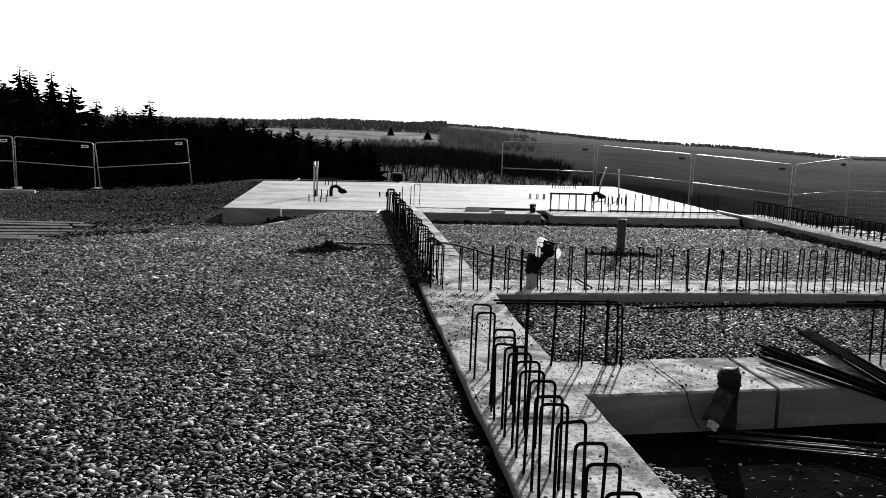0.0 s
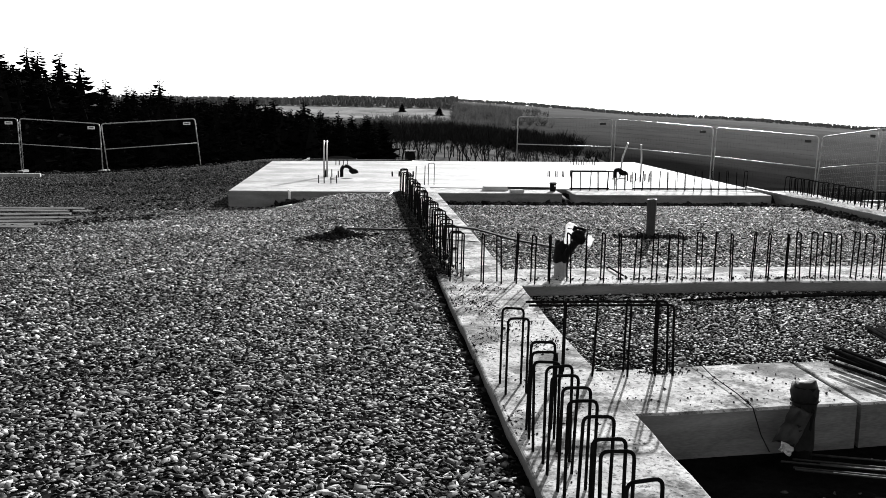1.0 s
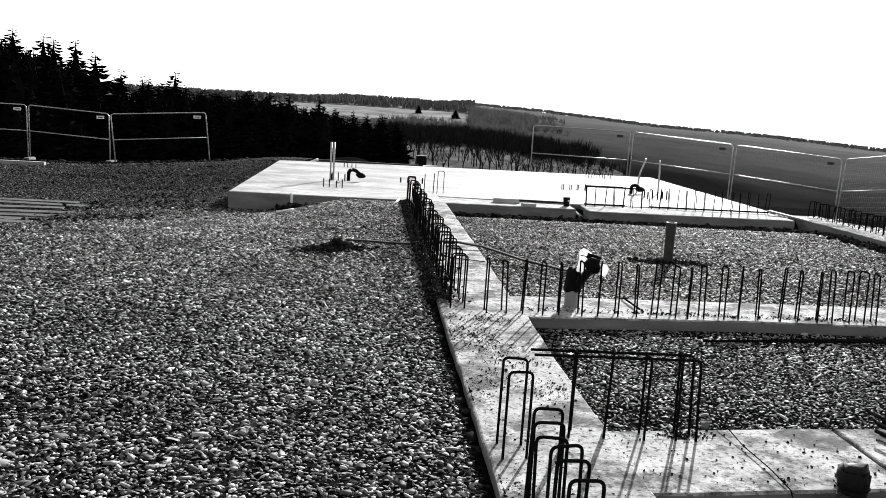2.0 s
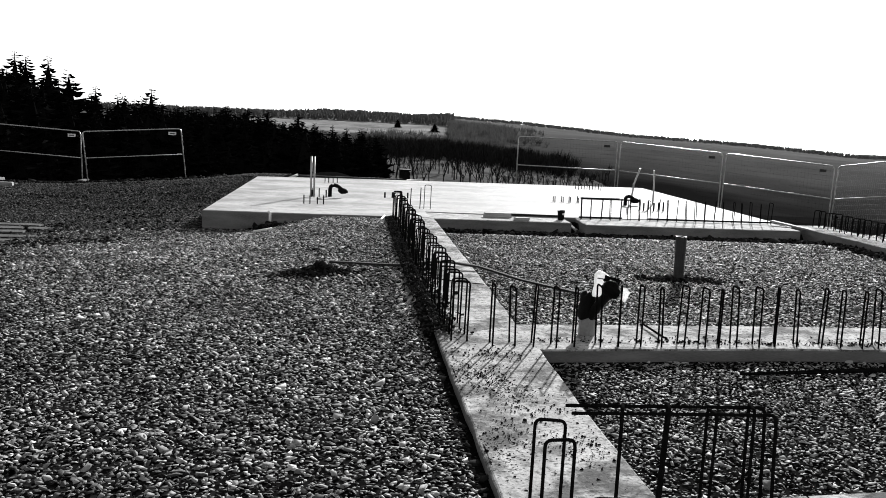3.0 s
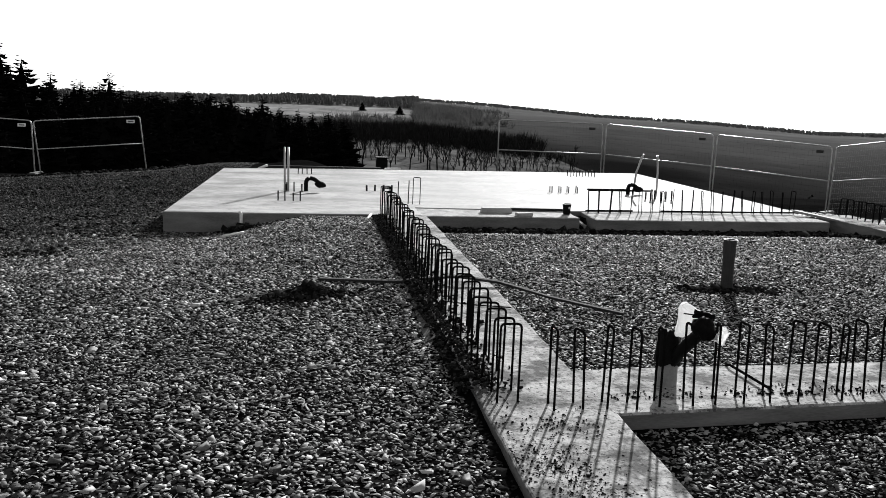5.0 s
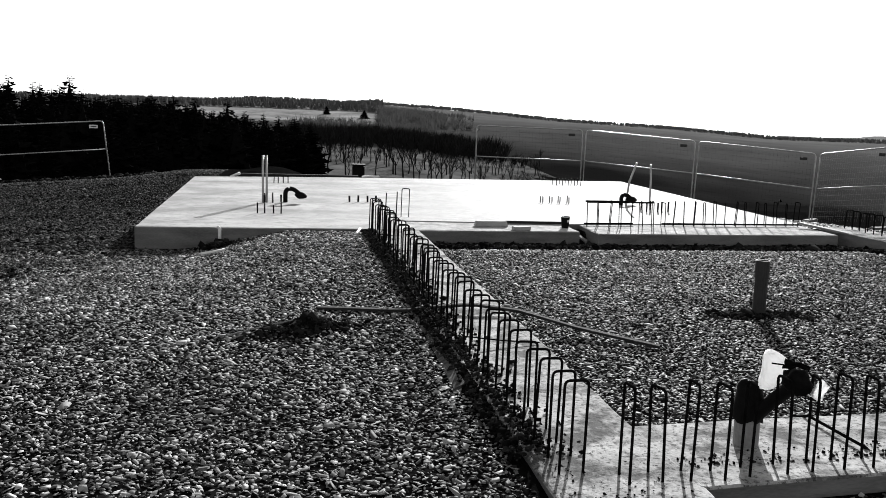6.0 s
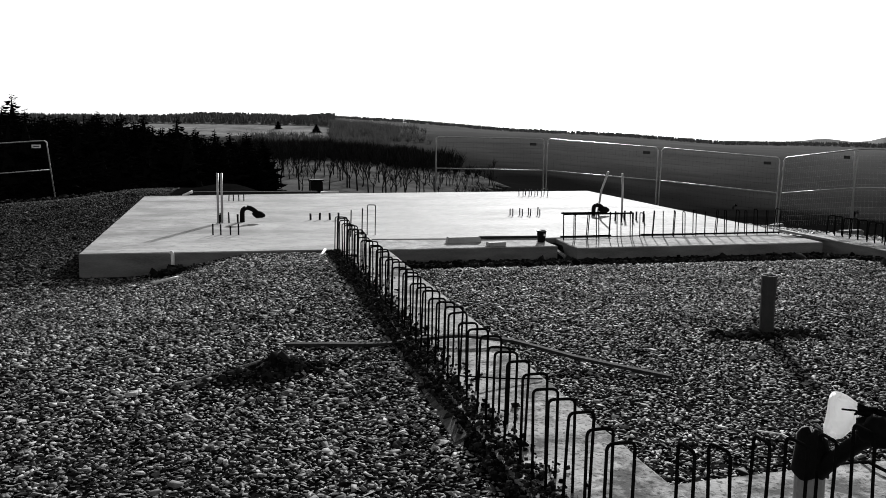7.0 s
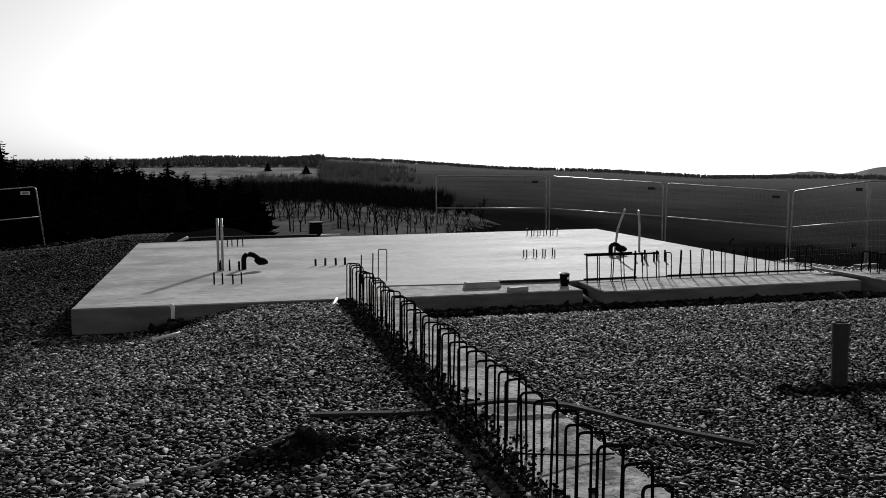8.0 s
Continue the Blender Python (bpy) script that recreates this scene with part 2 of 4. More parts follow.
def prism(name, outline, z0, z1, mat_top, mat_side, bevel=0.012, step=0.25, rough=0.004):
    """A cast concrete body on a plan outline, its upper edges worn."""
    ring = []
    for a, b in zip(outline, outline[1:] + outline[:1]):
        a, b = Vector((*a, 0)), Vector((*b, 0))
        k = max(1, int((b - a).length / step))
        ring += [a.lerp(b, i / k) for i in range(k)]
    n = len(ring)
    centre = sum(ring, Vector()) / n
    verts, faces = [], []
    rows = ((z0, 0.0), (z1 - bevel, 0.0), (z1 - bevel * 0.3, 0.35), (z1, 1.0))
    for z, inset in rows:
        for i, p in enumerate(ring):
            t = (ring[(i + 1) % n] - ring[i - 1]).normalized()
            inward = Vector((-t.y, t.x, 0))
            w = rough * noise.noise(Vector((p.x * 4, p.y * 4, z * 9))) + (rough * 1.5 * noise.noise(Vector((p.x * 13, p.y * 13, z))) if inset else 0)
            verts.append(p + inward * (bevel * inset + w) + Vector((0, 0, z)))
    for r in range(3):
        for i in range(n):
            a, b = r * n + i, r * n + (i + 1) % n
            faces.append((a, b, b + n, a + n))
    faces.append(tuple(3 * n + i for i in range(n)))
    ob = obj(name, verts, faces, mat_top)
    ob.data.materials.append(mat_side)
    # sides get the concrete that is darkened for shade
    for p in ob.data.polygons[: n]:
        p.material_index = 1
    return ob


# ---- the ground ----
def sm(a, b, v):
    t = np.clip((v - a) / (b - a), 0, 1)
    return t * t * (3 - 2 * t)


def waves(x, y, s, seed):
    """Cheap smooth unevenness."""
    rs = np.random.RandomState(seed)
    out = 0
    for k in range(5):
        a, b, c = rs.uniform(-1, 1), rs.uniform(-1, 1), rs.uniform(0, 6.28)
        out = out + np.sin((a * x + b * y) * s * (1 + 0.6 * k) + c) / (1 + k)
    return out / 2


def ridge_height(az):
    """The ground under the trees of the far ridge."""
    el = np.interp(az, [-60, -20, -4, -1.8, 1, 3, 6, 10, 14, 17, 24, 30, 38, 60], [-0.2, 0.1, 0.3, 0.5, 0.52, 0.48, 0.36, 0.2, 0.0, -0.2, -0.45, -0.8, -0.8, -1.2])
    return 1.5 + 1500 * np.tan(np.radians(el)) - np.interp(az, [4, 6.2, 10, 15], [7.5, 1.5, 2.0, 3.5])


def ground_z(x, y):
    x, y = np.asarray(x, float), np.asarray(y, float)
    near = -0.035 - 0.24 * sm(10, 15.3, y) * sm(0.0, -1.6, x) - 0.10 * sm(-2.2, -5, x) * sm(3, 9, y)
    near = near + 0.015 * sm(8.0, 9.5, y) * sm(-0.6, 0.5, x) * sm(1.0, 0.8, x)
    trench = sm(0.72, 0.80, x) * sm(7.6, 7.0, y) * 0.03
    near = near - trench
    mound = np.exp(-(((x + 0.06) / 0.16) ** 2 + ((y - 10.16) / 0.10) ** 2)) * 0.075 + np.exp(-(((x + 0.36) / 0.2) ** 2 + ((y - 10.05) / 0.08) ** 2)) * 0.025
    near = near + mound
    pit_a = -0.10 - 0.04 * sm(4.4, 5.2, y) * sm(5.6, 5.0, y)
    pit_b = -0.135 - 0.06 * sm(14.4, 15.2, y) + 0.04 * sm(9.5, 8.4, y)
    pit_s = -0.20 - 0.05 * sm(3.0, 3.8, y)
    inside = (x > 1.1) & (x < 8.0) & (y < 15.9)
    pit = np.where(y > 7.7, pit_b, np.where(y > 4.5, pit_a, pit_s))
    near = np.where(inside, pit, near)
    near = near - 0.053 * np.clip(y - 15.5, 0, 23) - 0.075 * np.clip(x - 8.4, 0, 9) - 0.12 * sm(8.0, 8.6, x)
    near = near + sm(20, 32, y) * sm(41, 35, y) * np.interp(x, [-12, -9, -5.5, -3.3], [0.15, 0.23, 0.50, 0.70]) * sm(2, -1, x)
    near = near + waves(x, y, 2.2, 3) * 0.012 * np.where(inside, 0.6, 1) + waves(x, y, 0.5, 4) * 0.03 * sm(-2.5, -5, x)
    r = np.hypot(x, y)
    az = np.degrees(np.arctan2(x, np.maximum(y, 1e-3)))
    far = np.interp(r, [0, 38, 80, 150, 300, 450, 700, 800, 950, 1200], [-1, -2, -9, -14, -17.5, -16, -13, -10, -2, 0])
    far = far - np.interp(az, [6, 14, 20, 30, 40], [0, 6, 11, 20, 24]) * sm(60, 300, r)
    top = ridge_height(az)
    far = np.where(r > 950, far + (top - far) * sm(950, 1500, r), far)
    far = far - 60 * sm(1550, 2600, r)
    far = far + waves(x, y, 0.02, 7) * 0.8 * sm(80, 200, r)
    edge = np.maximum.reduce([y - 38.0, x - 19.0, -x - 30.0])
    far = np.where(y < -20, -1.0, far)
    w = sm(0, 22, edge)
    return near * (1 - w) + far * w


def grown(first, step, factor, end):
    out, s = [], step
    v = first
    while abs(v) < end:
        s *= factor
        v = v + s
        out.append(v)
    return out


def build_ground():
    xs = list(np.arange(-7, 9.6, 0.16))
    ys = list(np.arange(-2.5, 18.1, 0.16))
    xs = [v for v in reversed(grown(xs[0], -0.12, 1.13, 3200))] + xs + grown(xs[-1], 0.12, 1.08, 3200)
    ys = [v for v in reversed(grown(ys[0], -0.2, 1.25, 900))] + ys + grown(ys[-1], 0.12, 1.04, 3200)
    gx, gy = np.meshgrid(xs, ys)
    z = ground_z(gx, gy)
    verts = np.stack([gx.ravel(), gy.ravel(), z.ravel()], 1)
    nx, ny = len(xs), len(ys)
    faces = [(j * nx + i, j * nx + i + 1, (j + 1) * nx + i + 1, (j + 1) * nx + i) for j in range(ny - 1) for i in range(nx - 1)]
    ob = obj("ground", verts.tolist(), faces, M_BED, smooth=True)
    for m in (M_SOIL_SHADE, M_GRASS, M_MEADOW, M_FLOOR, M_FIELD, M_SLOPE):
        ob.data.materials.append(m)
    cx, cy = (gx[1:, 1:] + gx[:-1, :-1]) / 2, (gy[1:, 1:] + gy[:-1, :-1]) / 2
    r, az = np.hypot(cx, cy), np.degrees(np.arctan2(cx, np.maximum(cy, 1e-3)))
    kind = np.zeros(cx.shape, int)
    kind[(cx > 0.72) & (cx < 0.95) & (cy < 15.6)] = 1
    # bands before beams and cross strips: soil with their cast shade painted in
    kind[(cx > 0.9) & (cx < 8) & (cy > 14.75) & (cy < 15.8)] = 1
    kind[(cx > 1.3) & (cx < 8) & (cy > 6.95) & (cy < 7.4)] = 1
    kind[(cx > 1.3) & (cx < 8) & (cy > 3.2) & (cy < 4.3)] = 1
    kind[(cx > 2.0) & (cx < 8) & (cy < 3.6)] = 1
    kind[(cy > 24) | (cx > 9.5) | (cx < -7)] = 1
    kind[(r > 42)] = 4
    # 6: slope whose colour pales with distance to show haze
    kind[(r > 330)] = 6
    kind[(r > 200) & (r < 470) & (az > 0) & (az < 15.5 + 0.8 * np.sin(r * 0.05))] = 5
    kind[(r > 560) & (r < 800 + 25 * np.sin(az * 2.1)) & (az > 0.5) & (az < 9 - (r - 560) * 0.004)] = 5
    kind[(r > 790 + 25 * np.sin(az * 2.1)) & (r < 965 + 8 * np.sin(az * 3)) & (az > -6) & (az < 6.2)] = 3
    ob.data.polygons.foreach_set("material_index", kind.ravel().astype(np.int32))
    return tagged(ob, "gravel building plot falling away to meadows and a wooded ridge", "ground", kind="structure")


ground = build_ground()

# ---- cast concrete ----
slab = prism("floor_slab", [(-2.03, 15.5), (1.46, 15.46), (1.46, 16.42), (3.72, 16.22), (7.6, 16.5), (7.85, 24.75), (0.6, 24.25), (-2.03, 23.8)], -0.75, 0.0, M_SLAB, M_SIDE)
tagged(slab, "smooth pale concrete floor slab with damp glossy patches", "floor slab", kind="structure")
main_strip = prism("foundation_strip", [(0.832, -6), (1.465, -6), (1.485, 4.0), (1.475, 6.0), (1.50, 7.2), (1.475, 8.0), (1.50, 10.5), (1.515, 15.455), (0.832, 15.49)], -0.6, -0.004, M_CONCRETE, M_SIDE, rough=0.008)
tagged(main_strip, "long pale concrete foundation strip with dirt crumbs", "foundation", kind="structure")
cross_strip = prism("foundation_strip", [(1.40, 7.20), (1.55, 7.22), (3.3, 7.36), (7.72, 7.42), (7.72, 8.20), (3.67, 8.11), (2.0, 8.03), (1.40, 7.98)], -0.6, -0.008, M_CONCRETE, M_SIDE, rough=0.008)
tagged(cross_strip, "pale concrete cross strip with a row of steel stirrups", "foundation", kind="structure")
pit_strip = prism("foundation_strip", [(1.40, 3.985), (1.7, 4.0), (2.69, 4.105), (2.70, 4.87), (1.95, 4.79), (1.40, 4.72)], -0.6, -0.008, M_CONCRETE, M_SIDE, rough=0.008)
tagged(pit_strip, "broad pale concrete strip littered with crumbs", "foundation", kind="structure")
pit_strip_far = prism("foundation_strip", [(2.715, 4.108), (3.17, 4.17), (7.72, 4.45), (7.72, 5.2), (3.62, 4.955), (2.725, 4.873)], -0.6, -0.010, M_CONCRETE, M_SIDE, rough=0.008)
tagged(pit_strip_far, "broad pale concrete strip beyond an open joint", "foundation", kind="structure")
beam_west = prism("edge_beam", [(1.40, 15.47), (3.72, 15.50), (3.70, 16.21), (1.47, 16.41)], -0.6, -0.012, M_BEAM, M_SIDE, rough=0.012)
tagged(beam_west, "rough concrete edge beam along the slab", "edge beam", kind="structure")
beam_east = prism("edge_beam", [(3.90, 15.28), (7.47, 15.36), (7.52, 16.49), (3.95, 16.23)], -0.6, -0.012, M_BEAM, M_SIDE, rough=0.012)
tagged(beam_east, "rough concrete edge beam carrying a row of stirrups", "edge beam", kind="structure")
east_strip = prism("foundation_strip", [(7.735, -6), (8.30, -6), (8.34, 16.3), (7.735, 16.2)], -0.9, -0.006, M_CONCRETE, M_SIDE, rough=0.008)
tagged(east_strip, "pale concrete foundation strip with stirrups on its outer edge", "foundation", kind="structure")


# ---- steel stirrups ----
def stirrup_mesh(width, height, r=0.0065, lean=0.0, seed=0):
    rs = random.Random(seed)
    h, w = height + rs.uniform(-0.012, 0.012), width / 2
    dx, dy = rs.uniform(-0.012, 0.012), lean + rs.uniform(-0.02, 0.02)
    v, f = [], []
    tube_into(v, f, rounded([(-w, 0, -0.09), (-w + dx, dy, h), (w + dx, dy, h + rs.uniform(-0.006, 0.006)), (w + rs.uniform(-0.01, 0.01), 0.0, -0.09)], 0.026), r, 7)
    me = bpy.data.meshes.new("rebar_stirrup")
    me.from_pydata([tuple(p) for p in v], [], f)
    me.polygons.foreach_set("use_smooth", [True] * len(me.polygons))
    me.materials.append(M_STEEL)
    return me


def stirrups(meshes, places, group, label):
    for i, (x, y, z, turn) in enumerate(places):
        ob = new("rebar_stirrup", meshes[i % len(meshes)])
        ob.matrix_basis = pose(x, y, z, 0, 0, turn)
        tagged(ob, label, "rebar stirrup", group)


rs = random.Random(5)
TALL = [stirrup_mesh(0.112, 0.405, seed=k) for k in range(7)]
LOW = [stirrup_mesh(0.12, 0.345, r=0.0068, seed=20 + k) for k in range(6)]
SHORT = [stirrup_mesh(0.12, 0.27, r=0.0085, seed=40 + k) for k in range(5)]
north_row = [(0.968 + rs.uniform(-0.012, 0.012) - 0.05 * k / 44, 7.40 + k * 0.187 + rs.uniform(-0.025, 0.025), 0, rs.uniform(-10, 10)) for k in range(44)]
stirrups(TALL, north_row, "stirrups along the main strip", "dark rusty steel stirrup cast upright into the concrete strip")
south_row = [(0.948 + rs.uniform(-0.01, 0.01), y, 0, rs.uniform(-9, 9)) for y in (4.50, 4.32, 3.80, 3.67, 3.52, 3.39, 3.27, 3.11, 2.99, 2.79, 2.60, 2.50, 2.22, 2.00, 1.80, 1.59, 1.4, 1.2, 1.0, 0.8, 0.6)]
stirrups(TALL, south_row, "stirrups along the near strip", "dark rusty steel stirrup leaning out of the concrete strip")
CROSS_X = [1.18, 1.33, 1.465, 1.615, 1.76, 1.94, 2.085, 2.235, 2.395, 2.545, 2.705, 2.82, 2.945, 3.11, 3.26, 3.42, 3.60, 3.75, 3.92, 4.04, 4.18, 4.29, 4.41, 4.56, 4.69, 4.82, 4.95, 5.06, 5.16, 5.30, 5.43] + [5.58 + 0.148 * k for k in range(14)]
cross_row = [(x, float(np.interp(x, [1.18, 3.3, 7.6], [7.31, 7.47, 7.56])) + rs.uniform(-0.015, 0.015), 0, 90 + rs.uniform(-22, 12)) for x in CROSS_X]
stirrups(TALL, cross_row, "stirrups along the cross strip", "dark steel stirrup standing in the cross strip")
beam_row = [(4.03 + 0.168 * k, 16.12 + 0.012 * k + rs.uniform(-0.02, 0.02), -0.01, 90 + rs.uniform(-32, 8)) for k in range(21)]
stirrups(LOW, beam_row, "stirrups along the edge beam", "dark steel stirrup standing in the edge beam")
east_row = [(8.14 + rs.uniform(-0.015, 0.015), 8.4 + 0.172 * k, 0, rs.uniform(-12, 12)) for k in range(46)]
stirrups(SHORT, east_row, "stirrups along the outer strip", "short dark steel stirrup in the outer strip")
stirrups(TALL, [(1.52, 16.85, 0, 4)], "hairpins in the slab", "tall steel hairpin standing in the slab")
for x, y in ((1.22, 16.7), (1.40, 16.9)):
    tagged(tube("rebar_dowel", [(x, y, -0.05), (x + 0.01, y, 0.36)], 0.008, M_STEEL), "single rusty rebar dowel standing in the slab", "rebar dowel")


def rebar_frame(x0, y0, length, turn):
    """Four stirrups tied under two long bars that bend down at one end."""
    top = thing("rebar_cage", (x0, y0, 0), "cage of dark stirrups tied under two bent bars", "rebar cage", "rebar cages", turn)
    for k, x in enumerate((0.19, 0.36, 0.55, 0.72)):
        ob = new("stirrup", TALL[(k * 2) % 7])
        ob.parent = top
        ob.matrix_basis = pose(x * length / 0.8, 0, 0, 0, 0, 90 + rs.uniform(-20, 5))
    for y in (-0.045, 0.05):
        tube("top_bar", rounded([(-0.02, y, 0.40), (length, y, 0.395), (length + 0.01, y - 0.01, -0.05)], 0.03), 0.007, M_STEEL, top)
    return top


rebar_frame(1.08, 4.66, 0.80, 1)
rebar_frame(3.50, 4.72, 0.80, 3)

# long distribution bars lying on the edge beam behind the stirrups
for x0, x1, y, z in ((4.0, 4.75, 16.16, 0.02), (4.02, 4.7, 16.2, 0.335), (5.2, 7.4, 16.22, 0.02), (4.0, 5.0, 16.06, 0.335)):
    tagged(tube("rebar_rod", [(x0, y, z), ((x0 + x1) / 2, y + 0.01, z), (x1, y + 0.05, z)], 0.012, M_STEEL), "dark reinforcing rod tied to the stirrups", "rebar rod")

# ---- loose rods ----
for k in range(9):
    p = Vector((2.90 + 0.035 * (k % 5), 4.84 + rs.uniform(-0.06, 0.04), 0.016 + 0.022 * (k // 5) + 0.05 * (k % 2)))
    q = p + Vector((0.27 + rs.uniform(-0.05, 0.05), -1.0, 0.0)) * 2.2
    q.z = 0.02 + 0.02 * (k // 5)
    tagged(tube("rebar_rod", [p, p.lerp(q, 0.5), q], 0.0105, M_STEEL), "dark reinforcing rod in a bundle across the strip", "rebar rod", "bundle across the strip")
for k in range(9):
    p = Vector((3.50 + 0.03 * (k % 5), 5.42 + rs.uniform(-0.05, 0.05), 0.04 + 0.022 * (k // 5)))
    q = p + Vector((-0.16 + rs.uniform(-0.03, 0.03), -1.3, 0.0)) * 2.0
    tagged(tube("rebar_rod", [p, p.lerp(q, 0.5), q], 0.0105, M_STEEL), "dark reinforcing rod in a bundle across the strip", "rebar rod", "bundle across the strip")
for k in range(8):
    p = Vector((2.12 + rs.uniform(0, 0.25), 3.93 - 0.035 * k, -0.205 + rs.uniform(0, 0.015)))
    q = p + Vector((2.6, -0.85 + rs.uniform(-0.08, 0.08), 0.0))
    tagged(tube("rebar_rod", [p, p.lerp(q, 0.5) + Vector((0, 0, 0.004)), q], 0.0055, M_RODS), "smooth steel rod lying in the pit", "rebar rod", "rods in the pit")
for k in range(4):
    tagged(tube("rebar_rod", [(2.78 + 0.15 * k, 6.93 + 0.025 * k, -0.075), (4.2, 7.08 + 0.02 * k, -0.07), (6.2, 7.20 + 0.02 * k, -0.075)], 0.010, M_STEEL), "long dark rod lying on gravel beside the strip", "rebar rod", "rods beside the cross strip")


# ---- pipes and conduits ----
def pipe(name, points, r, mat, parent=None, label="", wall=0.006, sides=18):
    """An open pipe with a wall, along points."""
    v, f = [], []
    tube_into(v, f, points, r, sides, caps=False)
    k = len(points)
    n = len(v)
    tube_into(v, f, points, r - wall, sides, caps=False)
    for end in (0, (k - 1) * sides):
        for i in range(sides):
            a, b = end + i, end + (i + 1) % sides
            f.append((a, b, n + b, n + a))
    return obj(name, v, f, mat, parent, label, smooth=False)


stand = thing("drain_pipe", (3.83, 10.97, -0.17), "grey plastic drain pipe standing upright in gravel", "drain pipe")
pipe("tube", [(0, 0, -0.1), (0, 0, 0.30), (0.002, 0, 0.517)], 0.056, M_GREYPIPE, stand)
pipe("collar", [(0, 0, 0.37), (0, 0, 0.50), (0, 0, 0.52)], 0.0605, M_GREYPIPE, stand)


def sheet(name, parent, mat, w, h, place, turn, seed, fold=0.05, label=""):
    """A crumpled sheet of foil with a little thickness."""
    bm = bmesh.new()
    bmesh.ops.create_grid(bm, x_segments=10, y_segments=12, size=0.5)
    for v in bm.verts:
        x, y = v.co.x, v.co.y
        ragged = 1 + 0.22 * noise.noise(Vector((math.atan2(y, x) * 1.3, seed, 0)))
        q = Vector((x * w * ragged, 0.0, y * h * ragged))
        q.y = fold * (noise.noise(Vector((x * 3, y * 3, seed))) + 0.6 * noise.noise(Vector((x * 8, y * 8, seed)))) - 0.5 * x * x * w
        v.co = q
    ext = bmesh.ops.solidify(bm, geom=bm.faces[:], thickness=0.003)
    ob = part(name, bm, mat, parent, label, smooth=True)
    ob.matrix_basis = pose(*place, *turn)
    return ob


bagged = thing("bagged_conduit", (1.95, 7.66, 0), "black wrapped conduit stubs with a white plastic bag, on the strip", "conduit")
pipe("pipe_foot", [(-0.012, 0.03, -0.05), (-0.012, 0.03, 0.05), (-0.012, 0.03, 0.15)], 0.060, M_PIPEFOOT, bagged, "grey pipe foot")
v, f = [], []
for j, (z, r) in enumerate(((0.118, 0.070), (0.125, 0.073), (0.18, 0.068), (0.24, 0.066), (0.275, 0.060), (0.298, 0.042), (0.305, 0.016))):
    for k in range(18):
        a = k * 6.2832 / 18
        rr = r * (1 + 0.10 * noise.noise(Vector((math.cos(a) * 2, math.sin(a) * 2, z * 14))))
        v.append((rr * math.cos(a) - 0.012, rr * math.sin(a) + 0.03, z + 0.012 * math.sin(3 * a) * (j > 3 or j < 2)))
for j in range(6):
    for k in range(18):
        a, b = j * 18 + k, j * 18 + (k + 1) % 18
        f.append((a, b, b + 18, a + 18))
f.append(tuple(6 * 18 + k for k in range(18)))
obj("wrapped_stub", v, f, M_BLACK, bagged, "black foil wound over the stub", smooth=True)
v, f = [], []
tube_into(v, f, rounded([(0.0, 0.0, 0.13), (0.02, -0.05, 0.20), (0.07, -0.17, 0.33), (0.10, -0.24, 0.37)], 0.05, 5), 0.034, 12)
obj("bent_conduit", v, f, M_BLACK, bagged, smooth=True)
bm = bmesh.new()
bmesh.ops.create_uvsphere(bm, u_segments=20, v_segments=14, radius=0.058)
for q in bm.verts:
    q.co = Vector((q.co.x * 1.1, q.co.y * 0.9, q.co.z * 1.0)) * (1 + 0.5 * noise.noise(q.co * 22) + 0.22 * noise.noise(q.co * 55))
knob = part("wrapped_end", bm, M_BLACK, bagged, "black foil wound round the conduit's end", True)
knob.location = (0.085, -0.21, 0.375)
bm = bmesh.new()
bmesh.ops.create_uvsphere(bm, u_segments=26, v_segments=18, radius=1.0)
for q in bm.verts:
    c = q.co.copy()
    c = Vector([math.copysign(abs(w) ** 0.5, w) for w in c])
    taper = 1.0 - 0.45 * max(0, -c.z)
    c = Vector((c.x * 0.058 * taper - 0.026 * max(0, -c.z), c.y * 0.030 * taper, c.z * 0.09 - 0.022 * c.x * (c.z > 0)))
    q.co = c + Vector(noise.noise_vector(c * 14)) * 0.011 + Vector(noise.noise_vector(c * 50)) * 0.008
bag = part("bag", bm, M_BAG, bagged, "crumpled white translucent plastic bag", False)
bag.matrix_basis = pose(0.055, -0.05, 0.372, 0, 6, -25)
sheet("fold", bagged, M_BLACK, 0.11, 0.05, (0.10, -0.16, 0.43), (8, 12, -25), 3.1, 0.03, "black foil tail over the bag")
tube("tie", [(0.0, -0.12, 0.435), (0.05, -0.13, 0.43), (0.11, -0.15, 0.415)], 0.004, M_BLACK, bagged, sides=5)
sheet("flap", bagged, M_BAG, 0.06, 0.085, (0.160, -0.26, 0.345), (10, 25, -20), 8.4, 0.02, "torn white plastic flap")

wrapped = thing("wrapped_pipe", (2.315, 3.94, -0.22), "dark pipe stub wrapped in grey foil beside the strip", "drain pipe")
pipe("tube", [(0, 0, -0.08), (0, 0, 0.15), (0, 0, 0.36)], 0.055, M_BLACK, wrapped)
v, f, rings = [], [], 16
for j, (z, r) in enumerate(((0.365, 0.048), (0.335, 0.068), (0.30, 0.064), (0.285, 0.059), (0.24, 0.058), (0.16, 0.060), (0.09, 0.066), (0.05, 0.074))):
    for k in range(rings):
        a = 2 * math.pi * k / rings
        rr = r * (1 + (0.10 + 0.10 * j / 3) * math.sin(5 * a + j) * (0.4 + 0.3 * noise.noise(Vector((k, j, 2)))))
        shift = -0.015 * max(0, j - 3) / 4
        v.append((rr * math.cos(a) + shift, rr * math.sin(a), z + (0.05 if j < 2 else 0.03) * noise.noise(Vector((k * 0.9, j, 5)))))
